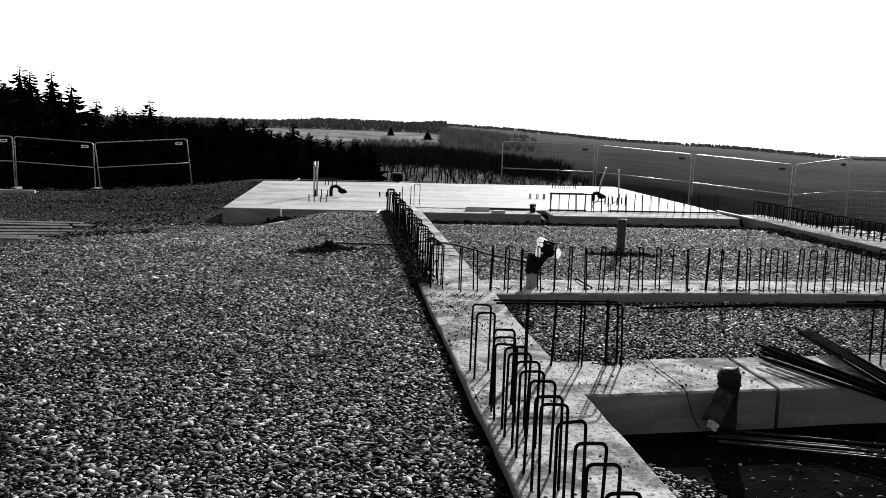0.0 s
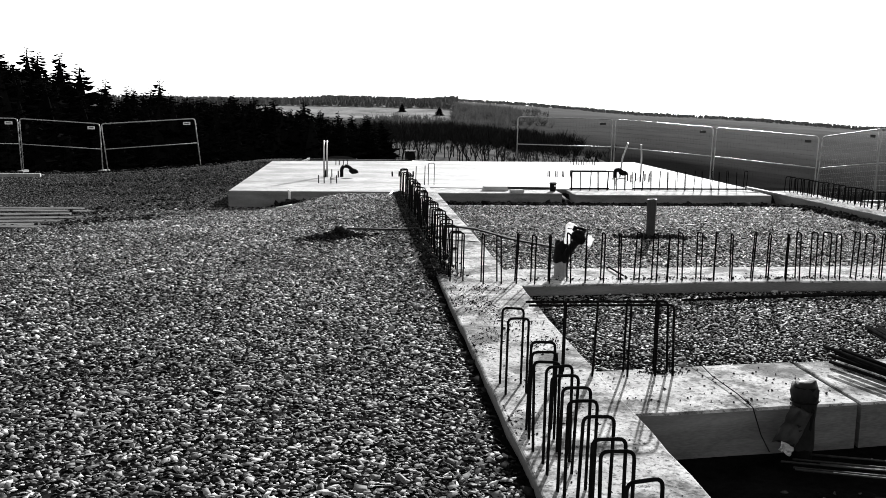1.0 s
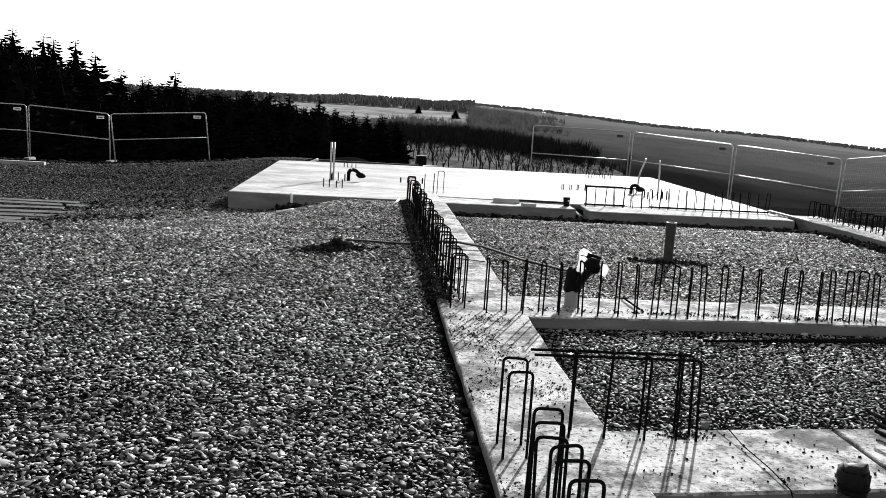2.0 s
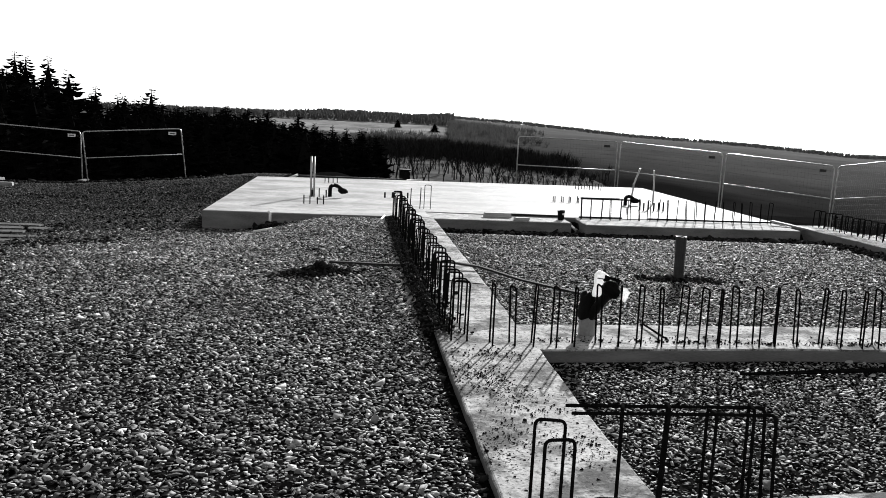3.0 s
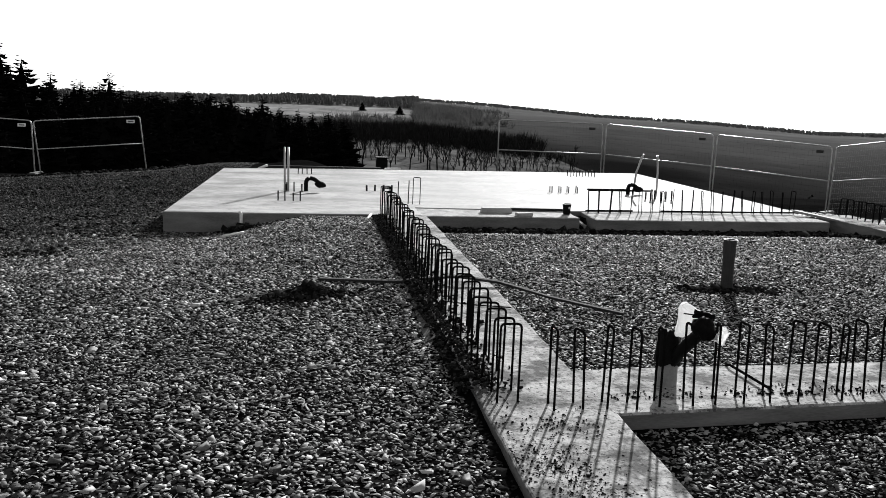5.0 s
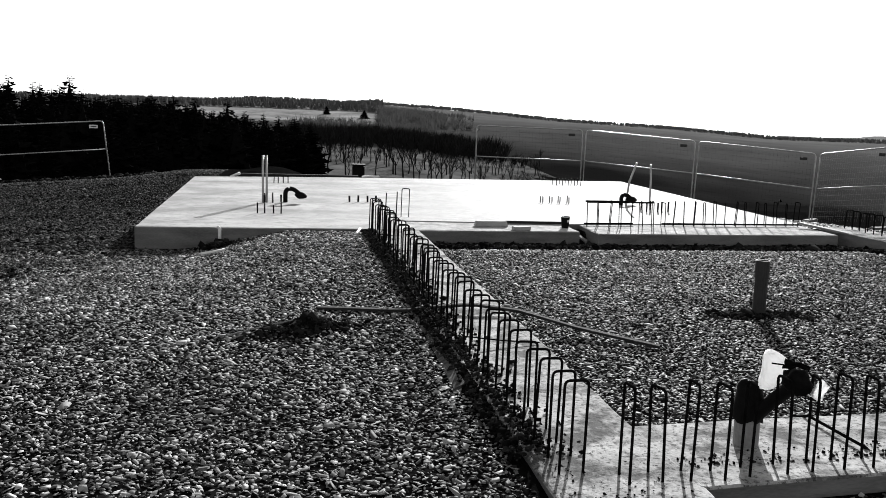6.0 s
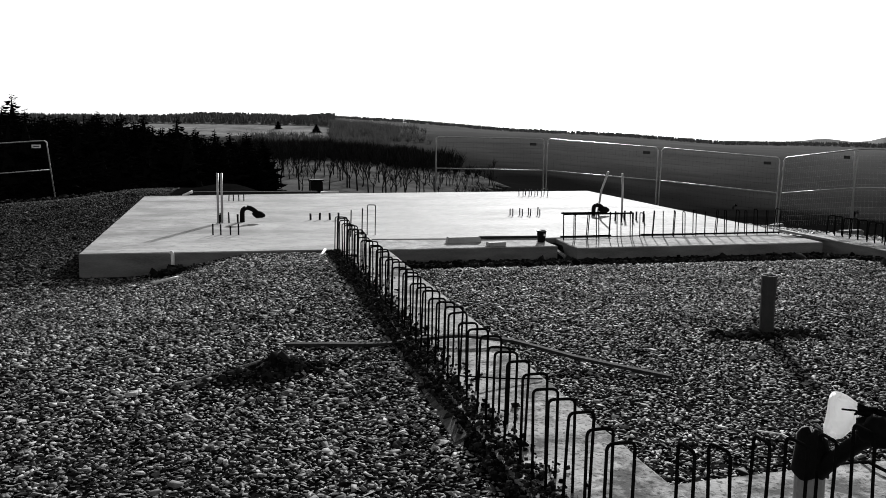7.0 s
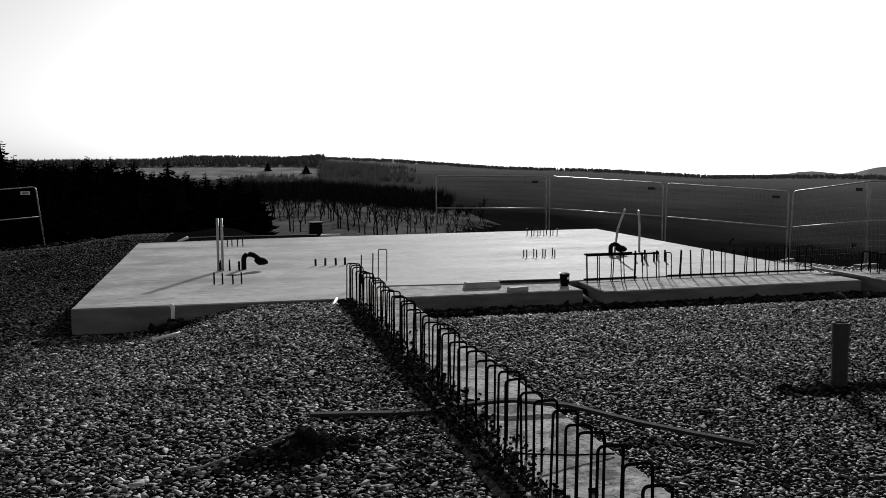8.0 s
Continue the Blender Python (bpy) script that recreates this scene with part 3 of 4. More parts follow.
for j in range(7):
    for k in range(rings):
        a, b = j * rings + k, j * rings + (k + 1) % rings
        f.append((a, a + rings, b + rings, b))
f.append(tuple(range(rings)))
obj("foil", v, f, M_CLOTH, wrapped, "grey foil hood tied with tape", smooth=True)
sheet("skirt", wrapped, M_GREYPIPE, 0.10, 0.21, (-0.075, -0.045, 0.165), (4, 20, -15), 2.7, 0.03, "torn grey foil hanging from the tie")
sheet("fringe", wrapped, M_BAG, 0.06, 0.045, (-0.115, -0.075, 0.07), (0, 20, -20), 5.2, 0.03, "torn white foil fringe")
tube("tape", [(0.064 * math.cos(a / 12 * 6.283), 0.064 * math.sin(a / 12 * 6.283), 0.288) for a in range(13)], 0.006, M_BLACK, wrapped, sides=6)

white = thing("standpipe", (-1.0, 15.42, -0.26), "thin white plastic pipe standing against the slab", "pipe")
pipe("tube", rounded([(0.0, 0, -0.05), (0.0, 0, 0.26), (-0.03, 0.0, 0.275)], 0.02), 0.021, M_WHITE, white, sides=12)
tagged(tube("plastic_rod", [(x, y, float(ground_z(x, y)) + 0.03) for x, y in ((-1.15, 14.46), (-1.02, 14.47), (-0.89, 14.50))], 0.015, M_WHITE), "short white plastic pipe lying on gravel", "pipe")
tagged(tube("willow_stick", [(x, y, float(ground_z(x, y)) + h) for x, y, h in ((-0.62, 9.98, 0.018), (-0.36, 10.18, 0.03), (-0.08, 10.42, 0.035))], 0.006, M_WOOD_PALE, sides=5), "thin pale stick lying beside the soil heap", "twig")
tagged(tube("plastic_rod", [(0.60, 15.05, -0.05), (0.68, 15.15, -0.02), (0.74, 15.32, 0.02)], 0.016, M_WHITE), "short white plastic offcut leaning at the slab", "pipe")


# ---- on the slab ----
def dowels(cx, cy, nx, ny, sx, sy, h, group, label, r=0.010):
    for j in range(ny):
        for i in range(nx):
            x, y = cx + i * sx + rs.uniform(-0.01, 0.01), cy + j * sy + rs.uniform(-0.015, 0.015)
            v, f = [], []
            tube_into(v, f, [(0, 0, -0.04), (rs.uniform(-0.006, 0.006), 0, h * rs.uniform(0.85, 1.1))], r, 8)
            ob = obj("pipe_stub", v, f, M_BLACK)
            ob.location = (x, y, 0)
            tagged(ob, label, "pipe stub", group)


STUB = "short dark heating pipe stub standing in the slab"
dowels(-0.58, 17.1, 4, 1, 0.115, 0, 0.14, "stubs in the slab", STUB)
dowels(-0.50, 18.55, 3, 2, 0.13, 0.14, 0.14, "stubs in the slab", STUB)
dowels(-0.38, 22.5, 4, 1, 0.10, 0, 0.15, "stubs in the slab", STUB)
dowels(0.88, 18.9, 4, 1, 0.145, 0.0, 0.11, "stubs in the slab", STUB, 0.016)
dowels(4.26, 19.15, 4, 2, 0.16, 0.14, 0.13, "stubs in the slab", STUB)
dowels(5.75, 23.2, 5, 2, 0.14, 0.25, 0.15, "stubs in the slab", STUB)
dowels(5.70, 18.0, 3, 2, 0.19, 0.25, 0.16, "stubs in the slab", STUB, 0.015)
for x in (-0.525, -0.465):
    tagged(tube("standing_pole", [(x, 18.6, -0.05), (x, 18.6, 0.4), (x, 18.6, 0.745)], 0.018, M_ZINC, sides=12), "pale upright metal pole standing in the slab", "pole", "pair of poles in the slab")
tagged(tube("standing_pole", [(5.88, 19.4, -0.05), (5.89, 19.3, 0.4), (5.97, 19.2, 0.74)], 0.018, M_ZINC, sides=10), "thin leaning metal pole standing in the slab", "pole")
tagged(tube("standing_pole", [(6.38, 19.5, -0.05), (6.38, 19.5, 0.4), (6.36, 19.5, 0.70)], 0.018, M_ZINC, sides=10), "thin upright metal pole standing in the slab", "pole")


def elbow(x, y, s, turn, label):
    top = thing("conduit_elbow", (x, y, 0), label, "conduit", "conduits in the slab", turn)
    v, f = [], []
    tube_into(v, f, rounded([(0, 0, -0.05), (0, 0, 0.24 * s), (0.15 * s, 0, 0.26 * s), (0.30 * s, 0, 0.14 * s)], 0.09 * s, 6), 0.036, 12)
    obj("bend", v, f, M_BLACK, top, smooth=True)
    bm = bmesh.new()
    bmesh.ops.create_uvsphere(bm, u_segments=14, v_segments=10, radius=0.07)
    for q in bm.verts:
        q.co = Vector((q.co.x * 1.5, q.co.y * 0.9, q.co.z * 0.8)) * (1 + 0.3 * noise.noise(q.co * 14))
    cap = part("wrapped_end", bm, M_BLACK, top, "black foil wrapped end", True)
    cap.location = (0.29 * s, 0, 0.14 * s)


elbow(-0.17, 18.7, 0.88, -20, "black bent conduit with a wrapped end rising from the slab")
elbow(5.68, 19.1, 0.7, 10, "black conduit bend standing in the slab")

# boards, brick and bucket on the edge beam
bm = box_bm(-0.23, -0.055, 0, 0.23, 0.055, 0.075, 0.006)
for q in bm.verts:
    if q.co.z > 0.04:
        q.co.x *= 0.93
block = thing("formwork_board", (2.60, 15.98, -0.012), "short pale board offcut lying on the beam", "board", turn=2)
part("board", bm, M_BOARD, block)
tagged(part("brick", box_bm(-0.12, -0.055, 0, 0.12, 0.055, 0.05, 0.006, 0.004), M_BOARD, thing("paving_brick", (2.93, 15.60, -0.012), "small pale concrete brick lying on the beam", "brick", turn=12)))
rail = thing("batten", (2.9, 16.28, 0.0), "long thin wooden batten lying along the slab joint", "batten", turn=-3)
part("slat", box_bm(-0.15, -0.02, 0.0, 0.85, 0.02, 0.03, 0.003), M_WOOD_DARK, rail)
bucket = thing("bucket", (3.63, 15.88, -0.012), "small black plastic bucket with a pale rim", "bucket")
bucket.scale = (0.78, 0.78, 0.78)
v, f = [], []
prof = ((0.0, 0.004), (0.06, 0.004), (0.066, 0.03), (0.074, 0.14), (0.082, 0.20), (0.072, 0.20), (0.064, 0.03), (0.0, 0.02))
for r, z in prof:
    for k in range(18):
        v.append((max(r, 0.001) * math.cos(k * 6.2832 / 18), max(r, 0.001) * math.sin(k * 6.2832 / 18), z))
for j in range(len(prof) - 1):
    for k in range(18):
        a, b = j * 18 + k, j * 18 + (k + 1) % 18
        f.append((a, b, b + 18, a + 18))
obj("pail", v, f, M_BLACK, bucket, smooth=True)
tube("rim", [(0.083 * math.cos(a / 18 * 6.2832), 0.083 * math.sin(a / 18 * 6.2832), 0.20) for a in range(19)], 0.006, M_WHITE, bucket, "pale rim", sides=6)
part("sticker", box_bm(0.01, -0.083, 0.11, 0.05, -0.076, 0.15, 0.002), M_WHITE, bucket, "pale sticker")
slope = thing("leaning_plank", (3.80, 15.75, -0.14), "pale plank leaning in the gap between beams", "plank", turn=-62)
ob = part("plank", box_bm(-0.36, -0.03, -0.012, 0.36, 0.03, 0.012, 0.003), M_WOOD_PALE, slope)
ob.matrix_basis = pose(0, 0, 0.03, 0, 22, 0)
slope = thing("leaning_plank", (7.62, 15.85, -0.06), "pale board bridging the gap beside the outer strip", "plank", turn=-55)
ob = part("plank", box_bm(-0.45, -0.05, -0.015, 0.45, 0.05, 0.015, 0.003), M_WOOD_PALE, slope)
ob.matrix_basis = pose(0, 0, 0.07, 0, 6, 0)

# ---- planks about the main strip ----
bm = bmesh.new()
rows = []
LINE = ((0.02, 10.80, -0.05), (0.5, 10.69, -0.05), (0.85, 10.66, 0.01), (1.2, 10.58, 0.05), (1.55, 10.47, 0.02), (1.95, 10.34, -0.08), (2.2, 10.10, -0.1), (2.45, 9.88, -0.12))
for k in range(25):
    x = 0.02 + 2.43 * k / 24
    y = float(np.interp(x, [q[0] for q in LINE], [q[1] for q in LINE]))
    z = max(float(np.interp(x, [q[0] for q in LINE], [q[2] for q in LINE])), float(ground_z(x, y)) + 0.012)
    w = Vector((0.010, 0.024, 0))
    rows.append([bm.verts.new(Vector((x, y, z)) + s * w + Vector((0, 0, h))) for s, h in ((-1, 0), (1, 0), (1, 0.02), (-1, 0.02))])
for a, b in zip(rows, rows[1:]):
    for i in range(4):
        bm.faces.new((a[i], a[(i + 1) % 4], b[(i + 1) % 4], b[i]))
bm.faces.new(rows[0]), bm.faces.new(list(reversed(rows[-1])))
bent = thing("bent_batten", (0, 0, 0), "long thin bent batten lying across strip and gravel", "batten")
part("batten", bm, M_WOOD, bent)
form = thing("formwork_board", (0.785, 9.75, -0.045), "muddy grey formwork board leaning along the strip", "board")
ob = part("board", box_bm(-0.038, -1.05, 0.0, 0.038, 0.93, 0.02, 0.004, 0.004, 6), M_WOOD_MUD, form)
ob.matrix_basis = pose(-0.02, 0, 0.02, 0, -28, -1.2)
wire = thing("tie_wire", (0, 0, 0), "thin dark tie wire curving over the strip", "wire")
tube("strand", [(2.25, 5.6, -0.06), (2.18, 5.2, 0.02), (2.10, 4.87, 0.03), (2.095, 4.55, 0.006), (2.105, 4.24, 0.006), (2.10, 4.04, 0.0), (2.12, 3.97, -0.12), (2.16, 3.95, -0.2)], 0.003, M_STEEL, wire, sides=5)
tagged(tube("rebar_rod", [(2.44, 8.28, -0.11), (2.46, 8.0, 0.012), (2.47, 7.55, 0.014)], 0.008, M_STEEL), "short dark rod lying over the cross strip", "rebar rod")
tagged(tube("rebar_rod", [(0.92, 9.54, 0.07), (1.2, 9.57, 0.03), (1.46, 9.60, 0.006)], 0.005, M_STEEL, sides=6), "thin dark rod leaning on the main strip", "rebar rod")
twig = thing("twig", (2.42, 8.60, -0.09), "short pale twig lying on the gravel", "twig")
tube("stick", [(-0.08, 0.10, 0.02), (0, 0, 0.03), (0.03, -0.16, 0.02)], 0.005, M_WHITE, twig, sides=5)


# ---- site fence ----
def fence_panel(a, b, za, zb, lean, group, height=2.0, plate=None, wire=None, slant=0.0):
    """A mobile mesh fence panel from a to b; za, zb: the heights of its upper corners."""
    a, b = Vector((*a, za - height)), Vector((*b, zb - height))
    shift = Vector((b.x - a.x, b.y - a.y, 0)).normalized() * slant * height
    a, b = a - shift, b - shift
    mid = (a + b) / 2
    d = b - a
    length = d.length - 0.08
    top = thing("mobile_fence", mid, "galvanised mobile mesh fence panel with a tube frame", "fence", group)
    flat = Vector((d.x, d.y, 0)).normalized()
    out = Vector((-flat.y, flat.x, 0))
    ux, uz = d.normalized(), (Vector((0, 0, 1)) + out * lean + flat * slant).normalized()

    def at(s, h):
        return ux * s + uz * h

    h = length / 2
    tube("frame", rounded([at(-h, 0), at(-h, height), at(h, height), at(h, 0)], 0.12, 5), 0.021, M_ZINC, top, sides=8)
    tube("mid_rail", [at(-h, height * 0.52), at(0, height * 0.52), at(h, height * 0.52)], 0.017, M_ZINC, top, sides=7)
    v, f = [], []
    for k in range(1, 13):
        z = 0.12 + k * (height - 0.14) / 13
        tube_into(v, f, [at(-h, z) + out * 0.015, at(h, z) + out * 0.015], 0.0014, 3, caps=False)
    for k in range(1, 32):
        s = -h + k * length / 32
        tube_into(v, f, [at(s, 0.12), at(s, height)], 0.0009, 3, caps=False)
    # mesh is dark unless a pale wire is given to show glints
    obj("wire_mesh", v, f, wire or M_STEEL, top, "thin wire mesh")
    w = 0.14 if plate is None else 0.10
    bm = box_bm(-w, -0.004, -0.4 * w, w, 0.004, 0.4 * w, 0.002)
    ob = part("sign_plate", bm, plate or M_WHITE, top, "small name plate with a grey bar")
    ob.matrix_basis = Matrix.Translation(at(h - 0.33, height - 0.17)) @ Matrix.Rotation(math.atan2(flat.y, flat.x), 4, "Z")
    bar = part("bar", box_bm(-0.65 * w, -0.008, -0.13 * w, 0.65 * w, -0.005, 0.13 * w), M_GREYPIPE, ob)
    foot_z = float(ground_z(b.x, b.y))
    foot = thing("fence_foot", (b.x, b.y, foot_z), "dark concrete fence foot block on the ground", "fence foot", group, turn=math.degrees(math.atan2(flat.y, flat.x)) + 90)
    part("block", box_bm(-0.35, -0.11, -0.04, 0.35, 0.11, 0.11, 0.02), M_SIDE, foot)
    return top


LEFT = [((-15.9, 36.2), 0.77), ((-12.65, 36.2), 0.75), ((-9.53, 35.83), 0.60), ((-6.15, 36.9), 0.84)]
for (a, za), (b, zb) in zip(LEFT, LEFT[1:]):
    fence_panel(a, b, za, zb, 0.02, "site fence at the forest", slant=-0.10 if b[0] > -7 else -0.04)
RIGHT = [((5.75, 31.9), 1.14), ((9.05, 31.19), 1.108), ((12.0, 29.54), 0.90), ((14.28, 26.88), 0.712), ((14.75, 24.4), 1.03), ((18.1, 24.0), 1.0), ((21.4, 23.2), 1.0)]
# nearer panels get pale wires: the sun's glint is put into their colour
for (a, za), (b, zb) in zip(RIGHT, RIGHT[1:]):
    fence_panel(a, b, za, zb, 0.06, "site fence above the valley", plate=M_GREYPIPE, wire=M_ZINC if b[1] < 25 else None)


# ---- spruces ----
def spruce_crown(height, r, levels, arms, girth=0.25):
    """Whorls of fringed branches round a dense core, thinning to a spire."""
    v, f = [], []
    for k in range(levels):
        u = k / levels
        reach = (girth * height * (1 - u) ** 0.78 + 0.20) * r.uniform(0.8, 1.1)
        count = arms if u < 0.75 else max(4, arms // 2)
        for b in range(count):
            a = 6.283 * (b + r.uniform(-0.4, 0.4)) / count + k * 1.7
            l = reach * r.choice((0.55, 0.75, 0.9, 1.0, 1.15)) * r.uniform(0.9, 1.1)
            z = height * (0.04 + 0.95 * u) + r.uniform(-1.2, 1.2) * height / levels
            rise = l * r.uniform(-0.32, 0.22)
            out, side = Vector((math.cos(a), math.sin(a), 0)), Vector((-math.sin(a), math.cos(a), 0))
            root, mid = Vector((0, 0, z)), out * l * 0.55 + Vector((0, 0, z + 0.5 * rise - 0.06 * l))
            tip = out * l + Vector((0, 0, z + rise + r.uniform(-0.04, 0.07) * l))
            w = l * r.uniform(0.14, 0.26)
            hang = Vector((0, 0, min(0.4, l * r.uniform(0.08, 0.22))))
            n = len(v)
            v += [root, mid + side * w - hang * 0.5, tip, mid - side * w - hang * 0.5, mid - hang, out * l * 0.8 + Vector((0, 0, z + 0.8 * rise)) - hang * 0.9]
            f += [(n, n + 1, n + 2), (n, n + 2, n + 3), (n, n + 4, n + 2), (n + 4, n + 5, n + 2)]
    n, sides = len(v), 7
    for k in range(sides):
        a = 6.283 * k / sides
        v.append(Vector((math.cos(a), math.sin(a), 0)) * height * girth * 0.7 * r.uniform(0.8, 1.1) + Vector((0, 0, height * 0.03)))
    v.append(Vector((0, 0, height * 0.96)))
    f += [(n + k, n + (k + 1) % sides, n + sides) for k in range(sides)]
    n = len(v)
    for k in range(5):
        a, w = k * 1.257, 0.05
        v += [Vector((0, 0, height * 1.0)), Vector((w * math.cos(a), w * math.sin(a), height * 0.94)), Vector((w * math.cos(a + 1.3), w * math.sin(a + 1.3), height * 0.94))]
        f.append((n + 3 * k, n + 3 * k + 1, n + 3 * k + 2))
    return v, f


def spruce_meshes(height, seed):
    r = random.Random(seed)
    tv, tf = [], []
    tube_into(tv, tf, [(0, 0, -2), (0.05, 0, height * 0.5), (0, 0, height * 0.95)], 0.2, 7, 0.02)
    v, f = spruce_crown(height, r, int(height * 6.5), 7, (0.26, 0.30, 0.28, 0.34, 0.29)[seed % 5])
    out = []
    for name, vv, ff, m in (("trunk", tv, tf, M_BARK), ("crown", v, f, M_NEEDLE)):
        me = bpy.data.meshes.new(name)
        me.from_pydata([tuple(p) for p in vv], [], ff)
        me.materials.append(m)
        out.append((name, me))
    return out


SPRUCE = [(h, spruce_meshes(h, 60 + i)) for i, h in enumerate((12.0, 13.5, 15.0, 11.0, 16.0))]


def spruce(x, y, top_z, kind, lean=0.0):
    """A spruce whose tip reaches top_z."""
    h, meshes = SPRUCE[kind]
    g = float(ground_z(x, y)) - 0.2
    s = max(0.45, (top_z - g) / (h * 1.03))
    ob = thing("spruce_tree", (x, y, g), "tall dark spruce tree at the forest edge", "tree", "spruces at the forest edge", turn=rs.uniform(0, 360))
    ob.scale = (0.55 * s + 0.45, 0.55 * s + 0.45, s)
    for name, me in meshes:
        c = new(name, me)
        c.parent = ob


# skyline of the forest edge: bearing from the middle of the walk, elevation of the canopy
EDGE_EYE = (0.09, 2.2, 1.45)
SKY_AZ = [-60, -32, -25, -21.2, -19.6, -18.1, -17.3, -16.1, -15.6, -13.1, -12.1, -10.5, -7.2, -5.5, -4.1, -3.1, -1.7, -0.3, 1.1, 1.9, 2.3]
SKY_EL = [6.0, 5.0, 3.8, 2.7, 2.2, 1.7, 1.3, 0.45, 0.15, 0.3, 0.5, 0.4, 0.4, 0.1, -0.25, -0.25, -0.65, -0.95, -1.4, -2.0, -3.2]


def spruce_at(az, el, dist, kind):
    x, y = EDGE_EYE[0] + dist * math.sin(radians(az)), EDGE_EYE[1] + dist * math.cos(radians(az))
    spruce(x, y, EDGE_EYE[2] + dist * math.tan(radians(el)), kind)


for az, el, dist, kind in ((-22.6, 4.0, 70, 2), (-20.9, 3.5, 70, 4), (-19.3, 3.3, 70, 0), (-18.75, 3.05, 72, 2), (-17.57, 3.1, 71, 0), (-16.47, 2.4, 74, 3), (-17.03, 1.8, 73, 1), (-15.02, 1.5, 84, 0), (-15.25, 1.05, 86, 2), (-13.8, 1.1, 88, 1), (-13.45, 1.1, 87, 4),
                           (-11.92, 1.62, 90, 0), (-12.44, 1.0, 91, 2), (-12.85, 0.82, 90, 4), (-11.3, 0.78, 92, 1), (-7.6, 0.72, 100, 2), (-6.3, 0.7, 100, 0), (-5.08, 0.57, 104, 4), (-3.24, 0.5, 96, 1), (-2.2, -0.2, 104, 2),
                           (-1.1, -0.28, 104, 0), (-0.23, -0.4, 102, 4), (0.74, -0.42, 98, 2), (1.67, -0.8, 95, 4)):
    spruce_at(az, el + 0.12, dist, kind)
for k in range(74):
    az = -34 + 35.0 * (k + rs.uniform(0, 1)) / 74
    el = np.interp(az, SKY_AZ, SKY_EL) - rs.uniform(-0.1, 0.6)
    spruce_at(az, float(el), rs.uniform(62, 108) if az < -4 else rs.uniform(88, 108), rs.randrange(5))


# ---- distant woods, one mesh each ----
def woods(name, places, heights, mat, label, wide=0.24, sides=5, tiers=2, spiky=1.0, seed=1):
    r = np.random.RandomState(seed)
    v, f = [], []
    levels = ground_z(*np.array(places).T).tolist()
    for (x, y), h, z in zip(places, heights, levels):
        for t in range(tiers):
            z0, z1 = z + h * (0.02 + 0.38 * t), z + h * (1.0 if t == tiers - 1 else 0.72)
            w = h * wide * (1 - 0.42 * t)
            n = len(v)
            v.append((x + r.uniform(-0.1, 0.1) * w, y, z1))
            ph = r.uniform(0, 6)
            for k in range(sides):
                a = ph + 6.2832 * k / sides
                q = w * r.uniform(0.65, 1.2)
                v.append((x + q * math.cos(a), y + q * math.sin(a), z0 + r.uniform(0, 0.25) * h * spiky))
            for k in range(sides):
                f.append((n, n + 1 + k, n + 1 + (k + 1) % sides))
    ob = obj(name, v, f, mat, smooth=True)
    return tagged(ob, label, "forest", kind="stuff")


def brushwood(name, places, heights, mat, label, seed, stems=18, spread=0.42):
    """Leafless shrubs and young trees: sheaves of thin upright twigs."""
    r = np.random.RandomState(seed)
    p, h = np.array(places), np.asarray(heights)[:, None]
    z = ground_z(p[:, 0], p[:, 1])[:, None]
    n = len(p)
    root = r.normal(0, 0.12, (n, stems, 2)) * h[..., None]
    tip = root + r.normal(0, spread, (n, stems, 2)) * h[..., None] * 0.7
    turn, half = r.uniform(0, 6.283, (n, stems)), h * r.uniform(0.02, 0.055, (n, stems))
    top, low = h * r.uniform(0.45, 1.05, (n, stems)), h * r.uniform(-0.02, 0.3, (n, stems))
    v = np.zeros((n, stems, 3, 3))
    for k, s in ((0, -1), (1, 1)):
        v[:, :, k, 0] = p[:, :1] + root[..., 0] + s * half * np.cos(turn)
        v[:, :, k, 1] = p[:, 1:] + root[..., 1] + s * half * np.sin(turn)
        v[:, :, k, 2] = z + low
    v[:, :, 2, 0], v[:, :, 2, 1], v[:, :, 2, 2] = p[:, :1] + tip[..., 0], p[:, 1:] + tip[..., 1], z + top
    ob = obj(name, v.reshape(-1, 3).tolist(), np.arange(n * stems * 3).reshape(-1, 3).tolist(), mat)
    return tagged(ob, label, "forest", kind="stuff")


def scatter(count, r0, r1, az0, az1, seed):
    r = np.random.RandomState(seed)
    d, a = np.sqrt(r.uniform(r0 ** 2, r1 ** 2, count)), np.radians(r.uniform(az0, az1, count))
    return list(zip((d * np.sin(a)).tolist(), (d * np.cos(a)).tolist())), r


def spruce_wood(name, places, tips, label, seed):
    """Many spruces standing close, in one mesh."""
    kinds = [spruce_crown(10.0, random.Random(seed + k), 34, 7, 0.38) for k in range(3)]
    kinds = [(np.array([tuple(p) for p in v]), np.array(f)) for v, f in kinds]
    r = np.random.RandomState(seed)
    vs, fs, base = [], [], 0
    for (x, y), tip in zip(places, tips):
        v, f = kinds[r.randint(3)]
        g = float(ground_z(x, y)) - 0.3
        h = max(2.0, tip - g) / 10.3
        a, w = r.uniform(0, 6.283), min(h, 0.5 * h + 0.55)
        c, q = math.cos(a) * w, math.sin(a) * w
        vs.append(np.stack([x + v[:, 0] * c - v[:, 1] * q, y + v[:, 0] * q + v[:, 1] * c, g + v[:, 2] * h], 1))
        fs.append(f + base)
        base += len(v)
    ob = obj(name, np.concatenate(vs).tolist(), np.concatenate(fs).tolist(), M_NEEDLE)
    return tagged(ob, label, "forest", kind="stuff")


